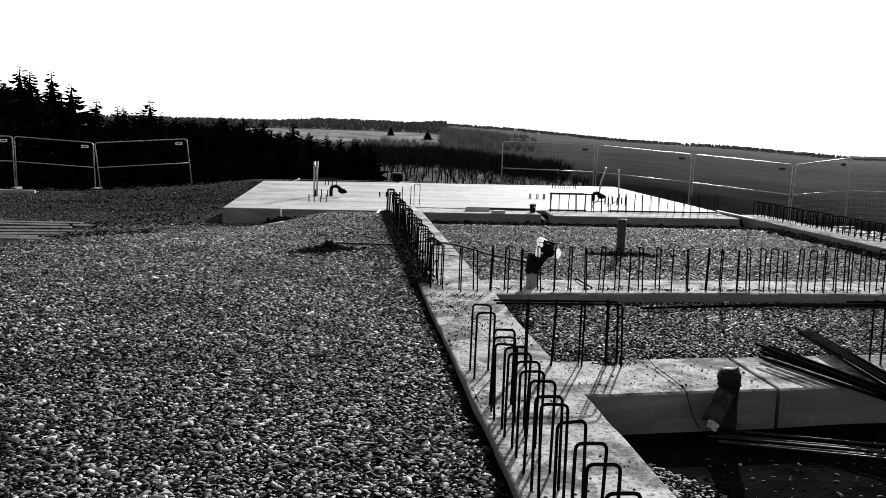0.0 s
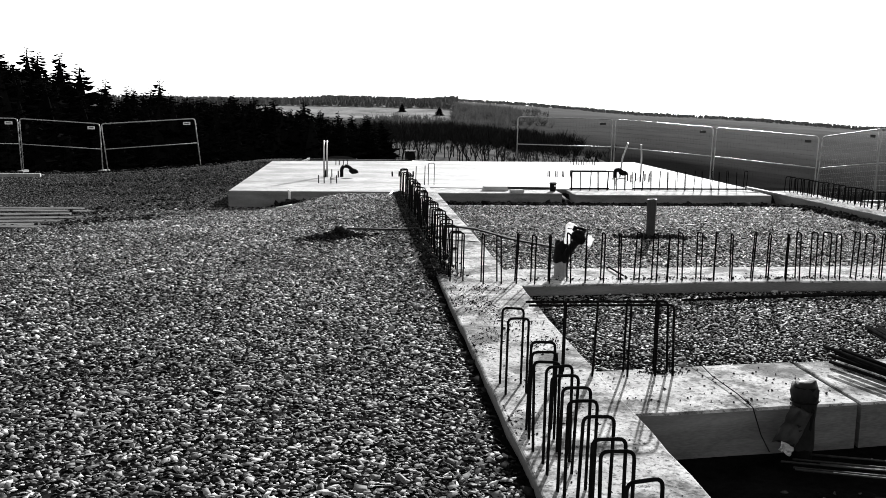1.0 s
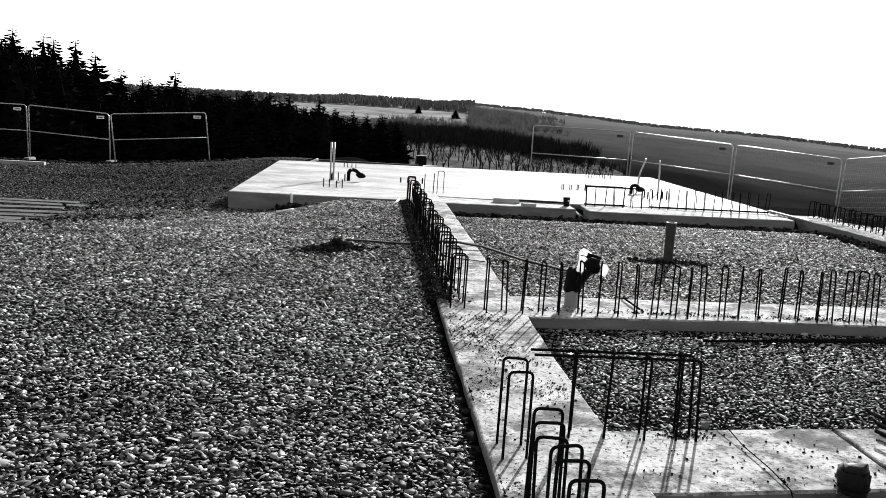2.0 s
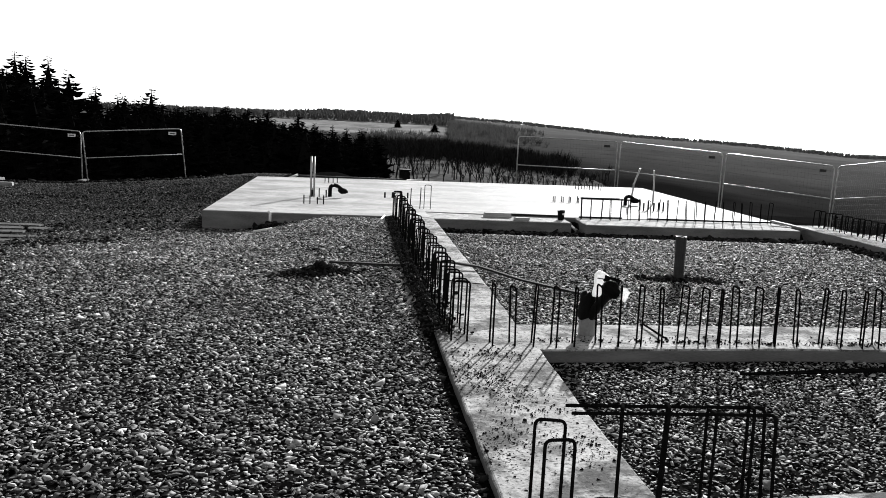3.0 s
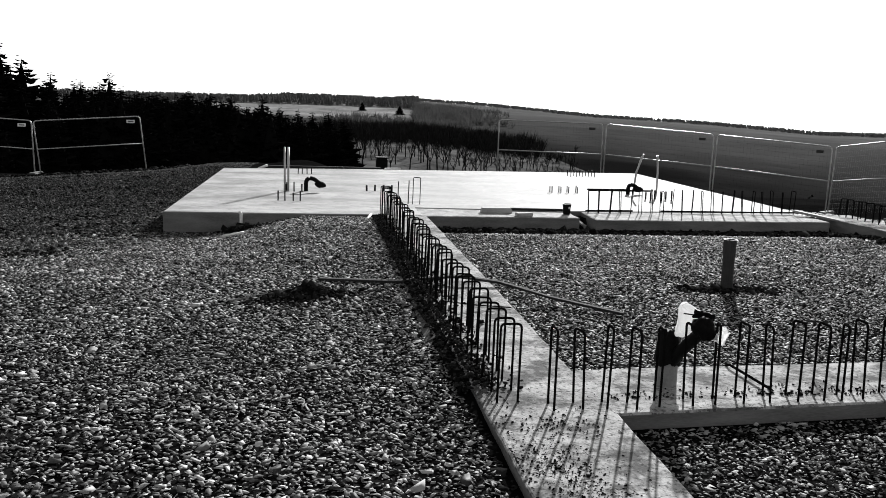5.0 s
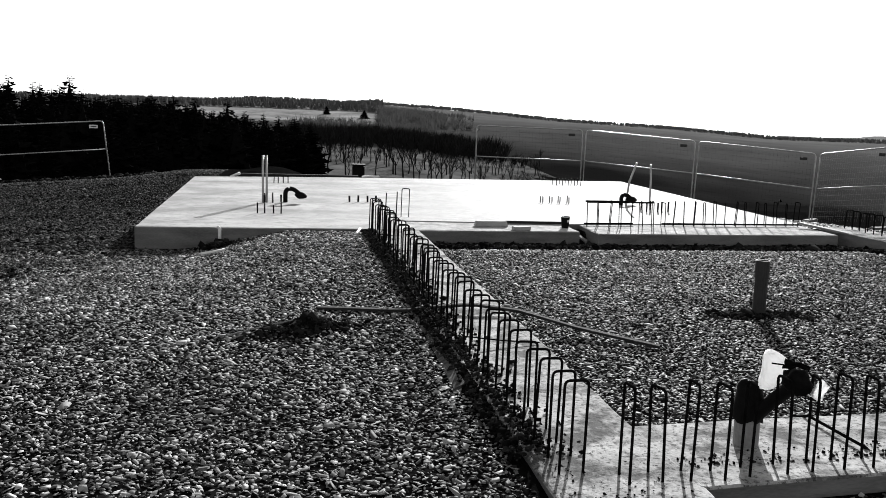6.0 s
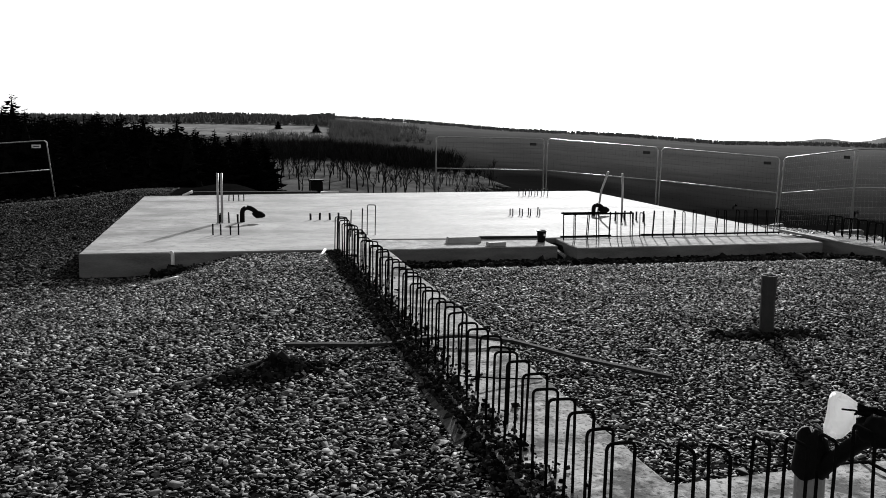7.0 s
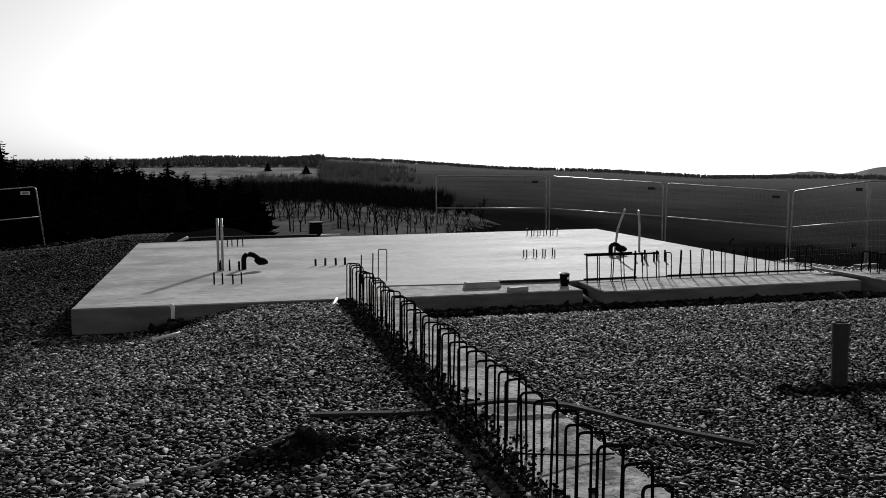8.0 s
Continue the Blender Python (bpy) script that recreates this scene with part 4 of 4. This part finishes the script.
pl, r = scatter(820, 60, 112, -46, 1.4, 11)
tips = []
for x, y in pl:
    dx, dy = x - EDGE_EYE[0], y - EDGE_EYE[1]
    d, az = math.hypot(dx, dy), math.degrees(math.atan2(dx, dy))
    tips.append(EDGE_EYE[2] + d * math.tan(radians(float(np.interp(az, SKY_AZ, SKY_EL)) - r.uniform(-0.2, 0.4))))
spruce_wood("forest", pl, tips, "dense dark spruce forest behind the fence", 2)
pl, r = scatter(130, 46, 70, -42, -3, 17)
spruce_wood("forest", pl, [float(ground_z(x, y)) + r.uniform(2.2, 4.2) for x, y in pl], "young dark spruces along the fence", 3)
pl, r = scatter(2600, 70, 320, 14.5, 62, 12)
woods("forest", pl, r.uniform(2.5, 4.5, 2600), M_SCRUB, "dark young spruce wood filling the valley", 0.3, 7, 3, seed=3)


def sift(pl, r, chance):
    """Keeps each place with a chance that depends on its distance and bearing."""
    p = np.array(pl)
    d, az = np.hypot(p[:, 0], p[:, 1]), np.degrees(np.arctan2(p[:, 0], p[:, 1]))
    return [q for q, ok in zip(pl, r.uniform(0, 1, len(pl)) < chance(d, az)) if ok]


# ridge trees in the paler wood colour that stands in for haze
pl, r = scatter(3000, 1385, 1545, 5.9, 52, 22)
woods("forest", pl, r.uniform(3.5, 6.5, 3000), M_FAR, "leafless wood along the far ridge, paled to show haze", 0.42, 6, 2, 0.6, seed=6)
pl, r = scatter(1300, 775, 1050, 6.0, 12.5, 26)
pl = sift(pl, r, lambda d, az: 1 - sm(6.5, 12.5, az))
brushwood("forest", pl, r.uniform(5, 9, len(pl)), M_THICKET, "dark leafless wood beside the meadow", 5)
pl, r = scatter(3200, 975, 1540, -16, 6.3, 23)
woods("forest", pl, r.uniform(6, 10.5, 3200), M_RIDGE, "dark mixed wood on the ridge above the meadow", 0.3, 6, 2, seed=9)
pl, r = scatter(950, 570, 800, 0.5, 9.6, 24)
pl = sift(pl, r, lambda d, az: np.clip(0.55 + 0.7 * np.sin(az * 1.9 + 0.6) * np.sin(d * 0.028 + az), 0.05, 1) * np.where(d > 740, 0.45, 1))
brushwood("forest", pl, r.uniform(4, 8, len(pl)), M_THICKET, "grey leafless scrub below the meadow", 4)
pl, r = scatter(1000, 440, 570, 0.5, 16, 25)
pl = sift(pl, r, lambda d, az: 1 - sm(9, 16, az))
brushwood("forest", pl, r.uniform(5, 9, len(pl)), M_SCRUB, "dark leafless thicket behind the field", 8)
for az, d in ((2.86, 905), (5.16, 858)):
    x, y = d * math.sin(radians(az)), d * math.cos(radians(az))
    g = float(ground_z(x, y))
    ob = thing("spruce_tree", (x, y, g - 0.3), "lone dark spruce on the pale far meadow", "tree", "trees on the far meadow")
    ob.scale = (1.35, 1.35, 0.74) if az < 4 else (1.6, 1.6, 0.7)
    for name, me in SPRUCE[0][1]:
        new(name, me).parent = ob


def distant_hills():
    """Hills beyond the ridge, paled by haze put into their base colour."""
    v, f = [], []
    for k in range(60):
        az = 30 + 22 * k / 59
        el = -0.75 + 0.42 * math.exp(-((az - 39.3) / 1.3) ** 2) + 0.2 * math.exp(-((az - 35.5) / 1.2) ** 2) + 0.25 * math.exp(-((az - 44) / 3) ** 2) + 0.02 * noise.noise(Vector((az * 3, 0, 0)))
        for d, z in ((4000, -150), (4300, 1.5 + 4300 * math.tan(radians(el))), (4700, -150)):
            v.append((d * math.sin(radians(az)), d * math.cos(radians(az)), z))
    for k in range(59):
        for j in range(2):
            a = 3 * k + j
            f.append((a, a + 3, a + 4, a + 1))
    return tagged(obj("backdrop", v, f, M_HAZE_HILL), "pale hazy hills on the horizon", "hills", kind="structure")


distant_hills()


# ---- bare trees in the valley ----
def bare_tree_meshes(height, seed):
    r = random.Random(seed)
    tv, tf, cv, cf = [], [], [], []

    def grow(p, d, length, rad, depth):
        q = p + d * length
        mid = p.lerp(q, 0.5) + Vector((r.uniform(-1, 1), r.uniform(-1, 1), 0)) * length * 0.06
        tube_into(*((tv, tf) if depth == 0 else (cv, cf)), [p, mid, q], rad, 5 if depth < 2 else 3, rad * 0.6, caps=False)
        if depth < 4:
            for k in range(3 if depth < 3 else 5):
                nd = (d + Vector((r.uniform(-1, 1), r.uniform(-1, 1), r.uniform(0.0, 0.8))) * 0.55).normalized()
                grow(p.lerp(q, r.uniform(0.55, 1.0)), nd, length * r.uniform(0.55, 0.8), rad * 0.55, depth + 1)

    grow(Vector((0, 0, -0.3)), Vector((r.uniform(-0.1, 0.1), 0, 1)).normalized(), height * 0.40, height * 0.022, 0)
    out = []
    for name, vv, ff in (("trunk", tv, tf), ("crown", cv, cf)):
        me = bpy.data.meshes.new(name)
        me.from_pydata([tuple(p) for p in vv], [], ff)
        me.materials.append(M_TWIG)
        out.append((name, me))
    return out


BARE = [bare_tree_meshes(10, 80 + k) for k in range(5)]
for k in range(120):
    az = 1.8 + 14.6 * (k + rs.uniform(-0.6, 1.6)) / 120
    d = rs.uniform(255, 380) if k % 3 else rs.uniform(380, 470)
    x, y = d * math.sin(radians(az)), d * math.cos(radians(az))
    ob = thing("bare_tree", (x, y, float(ground_z(x, y))), "leafless tree in a row across the pale field", "tree", "bare trees in the valley", turn=rs.uniform(0, 360))
    s = rs.uniform(0.85, 1.4) * (1.0 if az < 10 else 0.85)
    ob.scale = (s, s, s * 0.95)
    for name, me in BARE[k % 5]:
        new(name, me).parent = ob


# ---- left of the plot: planks, stones at the bank, far box ----
for k, (x, y, l) in enumerate(((-5.6, 16.3, 1.9), (-5.2, 15.7, 2.2), (-5.5, 15.0, 2.0), (-4.9, 14.4, 2.1), (-5.3, 13.8, 2.3), (-4.8, 13.2, 2.0), (-5.2, 12.6, 2.2))):
    z = float(ground_z(x, y))
    ob = thing("ground_plank", (x, y, z), "flat weathered plank pressed into the muddy ground", "plank", "planks laid on the mud", turn=rs.uniform(-5, 8))
    part("plank", box_bm(-l / 2, -0.12, -0.03, l / 2, 0.12, 0.032, 0.006, 0.004), M_WOOD_MUD, ob)
ob = thing("pale_board", (-10.9, 29.4, float(ground_z(-10.9, 29.4))), "long pale board lying on the bank", "board", turn=4)
part("board", box_bm(-1.2, -0.1, 0.0, 1.2, 0.1, 0.12, 0.01), M_WOOD_PALE, ob)
ob = thing("site_box", (1.74, 27.4, float(ground_z(1.74, 27.4))), "dark box standing behind the slab", "box")
box_top = 0.12 - ob.location.z
part("body", box_bm(-0.15, -0.15, 0.0, 0.15, 0.15, box_top - 0.04, 0.02), M_BLACK, ob)
part("lid", box_bm(-0.17, -0.17, box_top - 0.038, 0.17, 0.17, box_top, 0.008), M_BLACK, ob)
rail = thing("timber_edge", (0, 0, 0), "low dark timber edging behind the slab", "timber")
part("beam", box_bm(-1.2, 25.6, float(ground_z(0, 25.6)) - 0.1, 1.6, 25.75, -0.05, 0.01), M_WOOD_DARK, rail)
tagged(tube("white_rod", [(-1.35, 25.2, -0.10), (-1.15, 25.3, -0.02)], 0.03, M_WHITE), "short white offcut behind the slab", "offcut")
tagged(tube("white_rod", [(1.75, 26.2, -0.12), (2.05, 25.4, -0.05)], 0.03, M_WHITE), "short white offcut behind the slab", "offcut")


# ---- loose stones, lumps and crumbs ----
def pebbles(name, x, y, z, size, mat, label, category, seed, flat=0.34, tilt=0.3, simple=True, sides=None):
    """Angular flakes of broken stone, all in one mesh."""
    r = np.random.RandomState(seed)
    n = len(x)
    sides = sides or (4 if simple else 6)
    ring = [(math.cos((i + 0.5) * 2 * math.pi / sides), math.sin((i + 0.5) * 2 * math.pi / sides)) for i in range(sides)]
    base = np.array([(cx, cy, -0.8) for cx, cy in ring] + [(0.82 * cx, 0.82 * cy, 0.8) for cx, cy in ring], float)
    tri = [(i, (i + 1) % sides, sides + (i + 1) % sides) for i in range(sides)] + [(i, sides + (i + 1) % sides, sides + i) for i in range(sides)]
    tri = np.array(tri + [(sides, sides + i, sides + i + 1) for i in range(1, sides - 1)])
    k = len(base)
    pts = base[None] + r.uniform(-0.36, 0.36, (n, k, 3)) * (1, 1, 0.6)
    s = size * np.exp(r.normal(0, 0.34, n))
    dims = np.stack([s * r.uniform(0.95, 1.7, n), s * r.uniform(0.6, 1.0, n), s * flat * r.uniform(0.5, 1.5, n)], 1)
    pts *= dims[:, None]
    ax, ay, az = r.normal(0, tilt, n), r.normal(0, tilt, n), r.uniform(0, 6.283, n)
    c, s_ = np.cos(ax)[:, None], np.sin(ax)[:, None]
    X, Y, Z = pts[..., 0], pts[..., 1] * c - pts[..., 2] * s_, pts[..., 1] * s_ + pts[..., 2] * c
    c, s_ = np.cos(ay)[:, None], np.sin(ay)[:, None]
    X, Z = X * c + Z * s_, -X * s_ + Z * c
    c, s_ = np.cos(az)[:, None], np.sin(az)[:, None]
    X, Y = X * c - Y * s_, X * s_ + Y * c
    co = np.stack([X + np.asarray(x)[:, None], Y + np.asarray(y)[:, None], Z + np.asarray(z)[:, None]], -1).reshape(-1, 3)
    idx = (tri[None] + (np.arange(n) * k)[:, None, None]).reshape(-1)
    me = bpy.data.meshes.new(name)
    me.vertices.add(len(co))
    me.vertices.foreach_set("co", co.ravel().astype(np.float32))
    me.loops.add(len(idx))
    me.loops.foreach_set("vertex_index", idx.astype(np.int32))
    me.polygons.add(len(idx) // 3)
    me.polygons.foreach_set("loop_start", np.arange(0, len(idx), 3, dtype=np.int32))
    me.update(calc_edges=True)
    me.materials.append(mat)
    return tagged(new(name, me), label, category, kind="stuff")


def field(x0, x1, y0, y1, gap, seed, keep=None, simple=False, label="", mat=None, name="gravel", tilt=0.26, size=None, sides=None):
    """Stones side by side, gap apart, each pushed off its place at random."""
    r = np.random.RandomState(seed)
    gx, gy = np.meshgrid(np.arange(x0, x1, gap), np.arange(y0, y1, gap * 0.86))
    gx = gx + gap * 0.5 * (np.arange(gx.shape[0]) % 2)[:, None]
    x, y = gx.ravel() + r.normal(0, gap * 0.24, gx.size), gy.ravel() + r.normal(0, gap * 0.24, gx.size)
    size = size or gap * 0.52
    if keep is not None:
        ok = keep(x, y)
        x, y = x[ok], y[ok]
    z = ground_z(x, y) + r.uniform(-0.005, 0.010, len(x)) * size / 0.012
    return pebbles(name, x, y, z, size, mat or M_STONE, label, "gravel", seed, flat=0.18, simple=simple, tilt=tilt, sides=sides)




def frayed(x, y):
    """An uneven offset for the border between two kinds of gravel."""
    return waves(x, y, 1.1, 9) * 0.6 + np.sin(x * 913.7 + y * 371.3) * 0.9


GRAVEL = "dark crushed stone gravel with pale flaky faces"
field(-4.6, 0.76, 0.3, 4.8, 0.0245, 31, lambda x, y: x > -0.60 * (y + 1.5), sides=5, label=GRAVEL, tilt=0.27, size=0.0108)
field(-7.0, 0.77, 4.8, 9.4, 0.0262, 32, lambda x, y: (x > -0.54 * (y + 1.5)) & (x < 0.76) & ((y < 7.6) | (x + frayed(x, y) > -4.0 - 0.8 * (9.4 - y))), sides=4, label=GRAVEL, tilt=0.28, size=0.0114)
field(-8.0, 0.78, 9.4, 15.4, 0.029, 33, lambda x, y: (x > -0.52 * (y + 0.8)) & (x + frayed(x, y) > -2.9 - 0.2 * (15 - y)), sides=4, label=GRAVEL, size=0.0124, tilt=0.29)
field(-8.0, -1.2, 7.6, 15.4, 0.034, 40, lambda x, y: (x > -0.54 * (y + 1.0)) & (x + frayed(x, y) < -2.3 - 0.2 * (15 - y)), sides=3, label="trodden dark gravel on the site track", mat=M_DUST, size=0.012)
field(1.44, 7.7, 8.0, 14.95, 0.029, 34, lambda x, y: (x < 1.5 + 0.60 * (y + 0.1)) & (y > 8.05 + 0.03 * (x - 1.4)), sides=4, label=GRAVEL, size=0.0112, tilt=0.31)
field(1.47, 5.2, 4.76, 7.40, 0.0255, 35, lambda x, y: (x < 0.9 + 0.60 * (y + 1.0)) & (y > 4.76 + 0.1 * (x - 1.4)) & (y < np.interp(x, [1.5, 3.3, 7.7], [7.19, 7.34, 7.40])), sides=4, label=GRAVEL, size=0.0100, tilt=0.3)
field(1.47, 2.6, 0.8, 3.5, 0.0255, 36, lambda x, y: (x < 0.9 + 0.62 * (y + 1.0)) & (x + 0.4 * y < 3.1), sides=5, label=GRAVEL, size=0.0108)
field(-9.0, 0.76, -2.5, 9.4, 0.05, 76, lambda x, y: (y < 0.3) | (x < np.where(y < 4.8, np.maximum(-0.60 * (y + 1.5), -4.6), np.maximum(-0.54 * (y + 1.5), -7.0))), sides=3, label=GRAVEL, size=0.021, tilt=0.27)
field(-11.0, -4.4, 9.4, 15.4, 0.06, 77, lambda x, y: (x < -0.54 * (y + 1.0)) | (x < -8.0), sides=3, label="trodden dark gravel on the site track", mat=M_DUST, size=0.02)
field(5.0, 7.7, 8.0, 14.95, 0.05, 78, lambda x, y: (x > 1.5 + 0.60 * (y + 0.1)) & (y > 8.2), sides=3, label=GRAVEL, size=0.02, tilt=0.31)
field(4.0, 7.7, 5.3, 7.35, 0.05, 79, lambda x, y: (x > 0.9 + 0.60 * (y + 1.0)) | (x > 5.2), sides=3, label=GRAVEL, size=0.02, tilt=0.31)
field(2.0, 4.0, 2.2, 3.6, 0.12, 37, label="scattered stones on the dark pit floor", mat=M_DUST, size=0.009)
field(-9.0, -1.9, 15.4, 34.0, 0.055, 38, sides=3, size=0.018, label="trodden dark gravel beside the slab", mat=M_DUST)
field(-17.0, -9.0, 17.0, 34.0, 0.075, 70, lambda x, y: x > -0.56 * (y + 1.0), sides=3, size=0.022, label="trodden dark gravel towards the fence", mat=M_DUST)
field(8.4, 13.8, 14.5, 31.0, 0.07, 39, simple=True, label="coarse gravel beside the outer strip", mat=M_STONE)
SOILS = "dark clods of soil along the strip"
field(0.73, 0.80, 0.3, 7.3, 0.03, 41, mat=M_CLOD, label=SOILS, name="soil", simple=True)
r = np.random.RandomState(42)
n = 4600
x, y = 0.75 + np.abs(r.normal(0, 0.12, n)), r.uniform(7.6, 15.3, n)
pebbles("soil", x, y, np.maximum(ground_z(x, y), np.where(x > 0.83, 0.0, -0.2)) + r.uniform(0, 0.014, n) + 0.03 * np.exp(-((x - 0.8) / 0.12) ** 2), 0.0095, M_CLOD, SOILS, "soil", 42, 0.7)
r = np.random.RandomState(43)
n = 700
x = -0.07 + r.normal(0, 0.15, n)
y = 10.15 + r.normal(0, 0.065, n) + 0.3 * np.clip(x + 0.05, -0.6, 0.3)
pebbles("soil", x, y, ground_z(x, y) + r.uniform(0, 0.015, n), 0.016, M_CLOD, "small heap of dark soil on the gravel", "soil", 43, 0.7)
r = np.random.RandomState(75)
n = 2600
c = r.randint(0, 40, n)
cx, cy = r.uniform(-8.5, -2.6, 40), r.uniform(10.5, 30, 40)
x, y = cx[c] + r.normal(0, 0.5, n), cy[c] + r.normal(0, 0.3, n)
ok = (x < -2.2) & (x > -0.56 * (y + 1.0))
pebbles("soil", x[ok], y[ok], ground_z(x[ok], y[ok]) + 0.008, 0.022, M_CLOD, "dark churned soil patches on the site track", "soil", 75, 0.6)
r = np.random.RandomState(74)
n = 260
x, y = -1.03 + r.normal(0, 0.10, n), 15.15 + r.normal(0, 0.09, n)
pebbles("soil", x, y, ground_z(x, y) + r.uniform(0, 0.05, n), 0.022, M_CLOD, "dark soil thrown up at the white standpipe", "soil", 74, 0.7)
r = np.random.RandomState(48)
n = 420
x, y = 3.82 + r.normal(0, 0.22, n), 10.93 + r.normal(0, 0.07, n)
pebbles("soil", x, y, ground_z(x, y) + r.uniform(0.004, 0.02, n), 0.016, M_CLOD, "dark soil thrown up round the drain pipe", "soil", 48, 0.7)
r = np.random.RandomState(44)
n = 5200
x, y = r.uniform(1.2, 7.6, n), 15.2 + r.normal(0, 0.14, n)
ok = y < 15.4
pebbles("soil", x[ok], y[ok], ground_z(x[ok], y[ok]) + r.uniform(0, 0.03, ok.sum()), 0.024, M_CLOD, "dark soil heaped along the beam's foot", "soil", 44, 0.7)
r = np.random.RandomState(45)
n = 800
k = r.choice([0, 0, 0, 0, 1, 2, 2, 2], n)
x = np.where(k == 0, r.uniform(0.86, 1.42, n), np.where(k == 1, r.uniform(1.45, 2.65, n), r.uniform(1.3, 7.0, n)))
y = np.where(k == 0, r.uniform(0.8, 7.8, n), np.where(k == 1, r.uniform(4.1, 4.75, n), 7.42 + 0.018 * (x - 1.3) + np.abs(r.normal(0, 0.10, n))))
pebbles("crumbs", x, y, np.full(n, -0.005), 0.0045, M_CLOD, "dark crumbs of soil and stone on the concrete", "crumbs", 45, 0.7)
r = np.random.RandomState(46)
n = 1900
c = r.choice([0, 1, 2, 3, 2, 3, 4], n)
x = np.array([0.92, 0.90, 1.0, 1.08, 1.85])[c] + r.normal(0, 0.10, n) * np.where(c == 4, 0.6, 1)
y = np.array([5.3, 3.95, 6.65, 6.25, 4.70])[c] + r.normal(0, 0.13, n) * np.where(c == 4, 0.25, 1)
x = np.clip(x, 0.85, 2.2)
pebbles("crumbs", x, y, np.full(n, -0.005), 0.0034, M_CLOD, "spilled dark soil on the concrete", "crumbs", 46, 0.6)
r = np.random.RandomState(47)
n = 1500
x, y = r.uniform(-18, -4.0, n), 33.2 + r.normal(0, 0.35, n)
pebbles("stones", x, y, ground_z(x, y) + 0.02, 0.05, M_CLOD, "row of broken stones along the bank", "stones", 47, 0.7)
r = np.random.RandomState(71)
patch = [(1.02, 6.55, 0.10, 0.16, 150), (1.18, 5.95, 0.12, 0.12, 120), (1.30, 5.35, 0.08, 0.14, 120), (1.02, 5.55, 0.08, 0.12, 90), (1.15, 7.05, 0.14, 0.10, 120), (0.92, 7.9, 0.05, 0.5, 160)]
x = np.concatenate([np.clip(r.normal(a, w, n), 0.85, 1.42) for a, b, w, h, n in patch])
y = np.concatenate([r.normal(b, h, n) for a, b, w, h, n in patch])
pebbles("soil", x, y, np.full(len(x), 0.0), 0.0036, M_CLOD, "trodden dark soil crumbs on the main strip", "soil", 71, 0.7)
x = np.concatenate([r.uniform(1.5, 5.6, 160), r.normal(2.75, 0.25, 90), r.normal(4.0, 0.3, 60)])
y = 7.46 + 0.018 * (x - 1.2) + np.abs(r.normal(0, 0.09, len(x))) - 0.03
pebbles("soil", x, y, np.full(len(x), -0.003), 0.0055, M_CLOD, "trodden dark soil crumbs on the cross strip", "soil", 72, 0.7)
r = np.random.RandomState(73)
n = 3000
x, y = 7.72 - np.abs(r.normal(0, 0.10, n)), r.uniform(8.2, 15.2, n)
pebbles("soil", x, y, ground_z(x, y) + r.uniform(0, 0.03, n), 0.022, M_CLOD, "dark soil along the outer strip's foot", "soil", 73, 0.7)
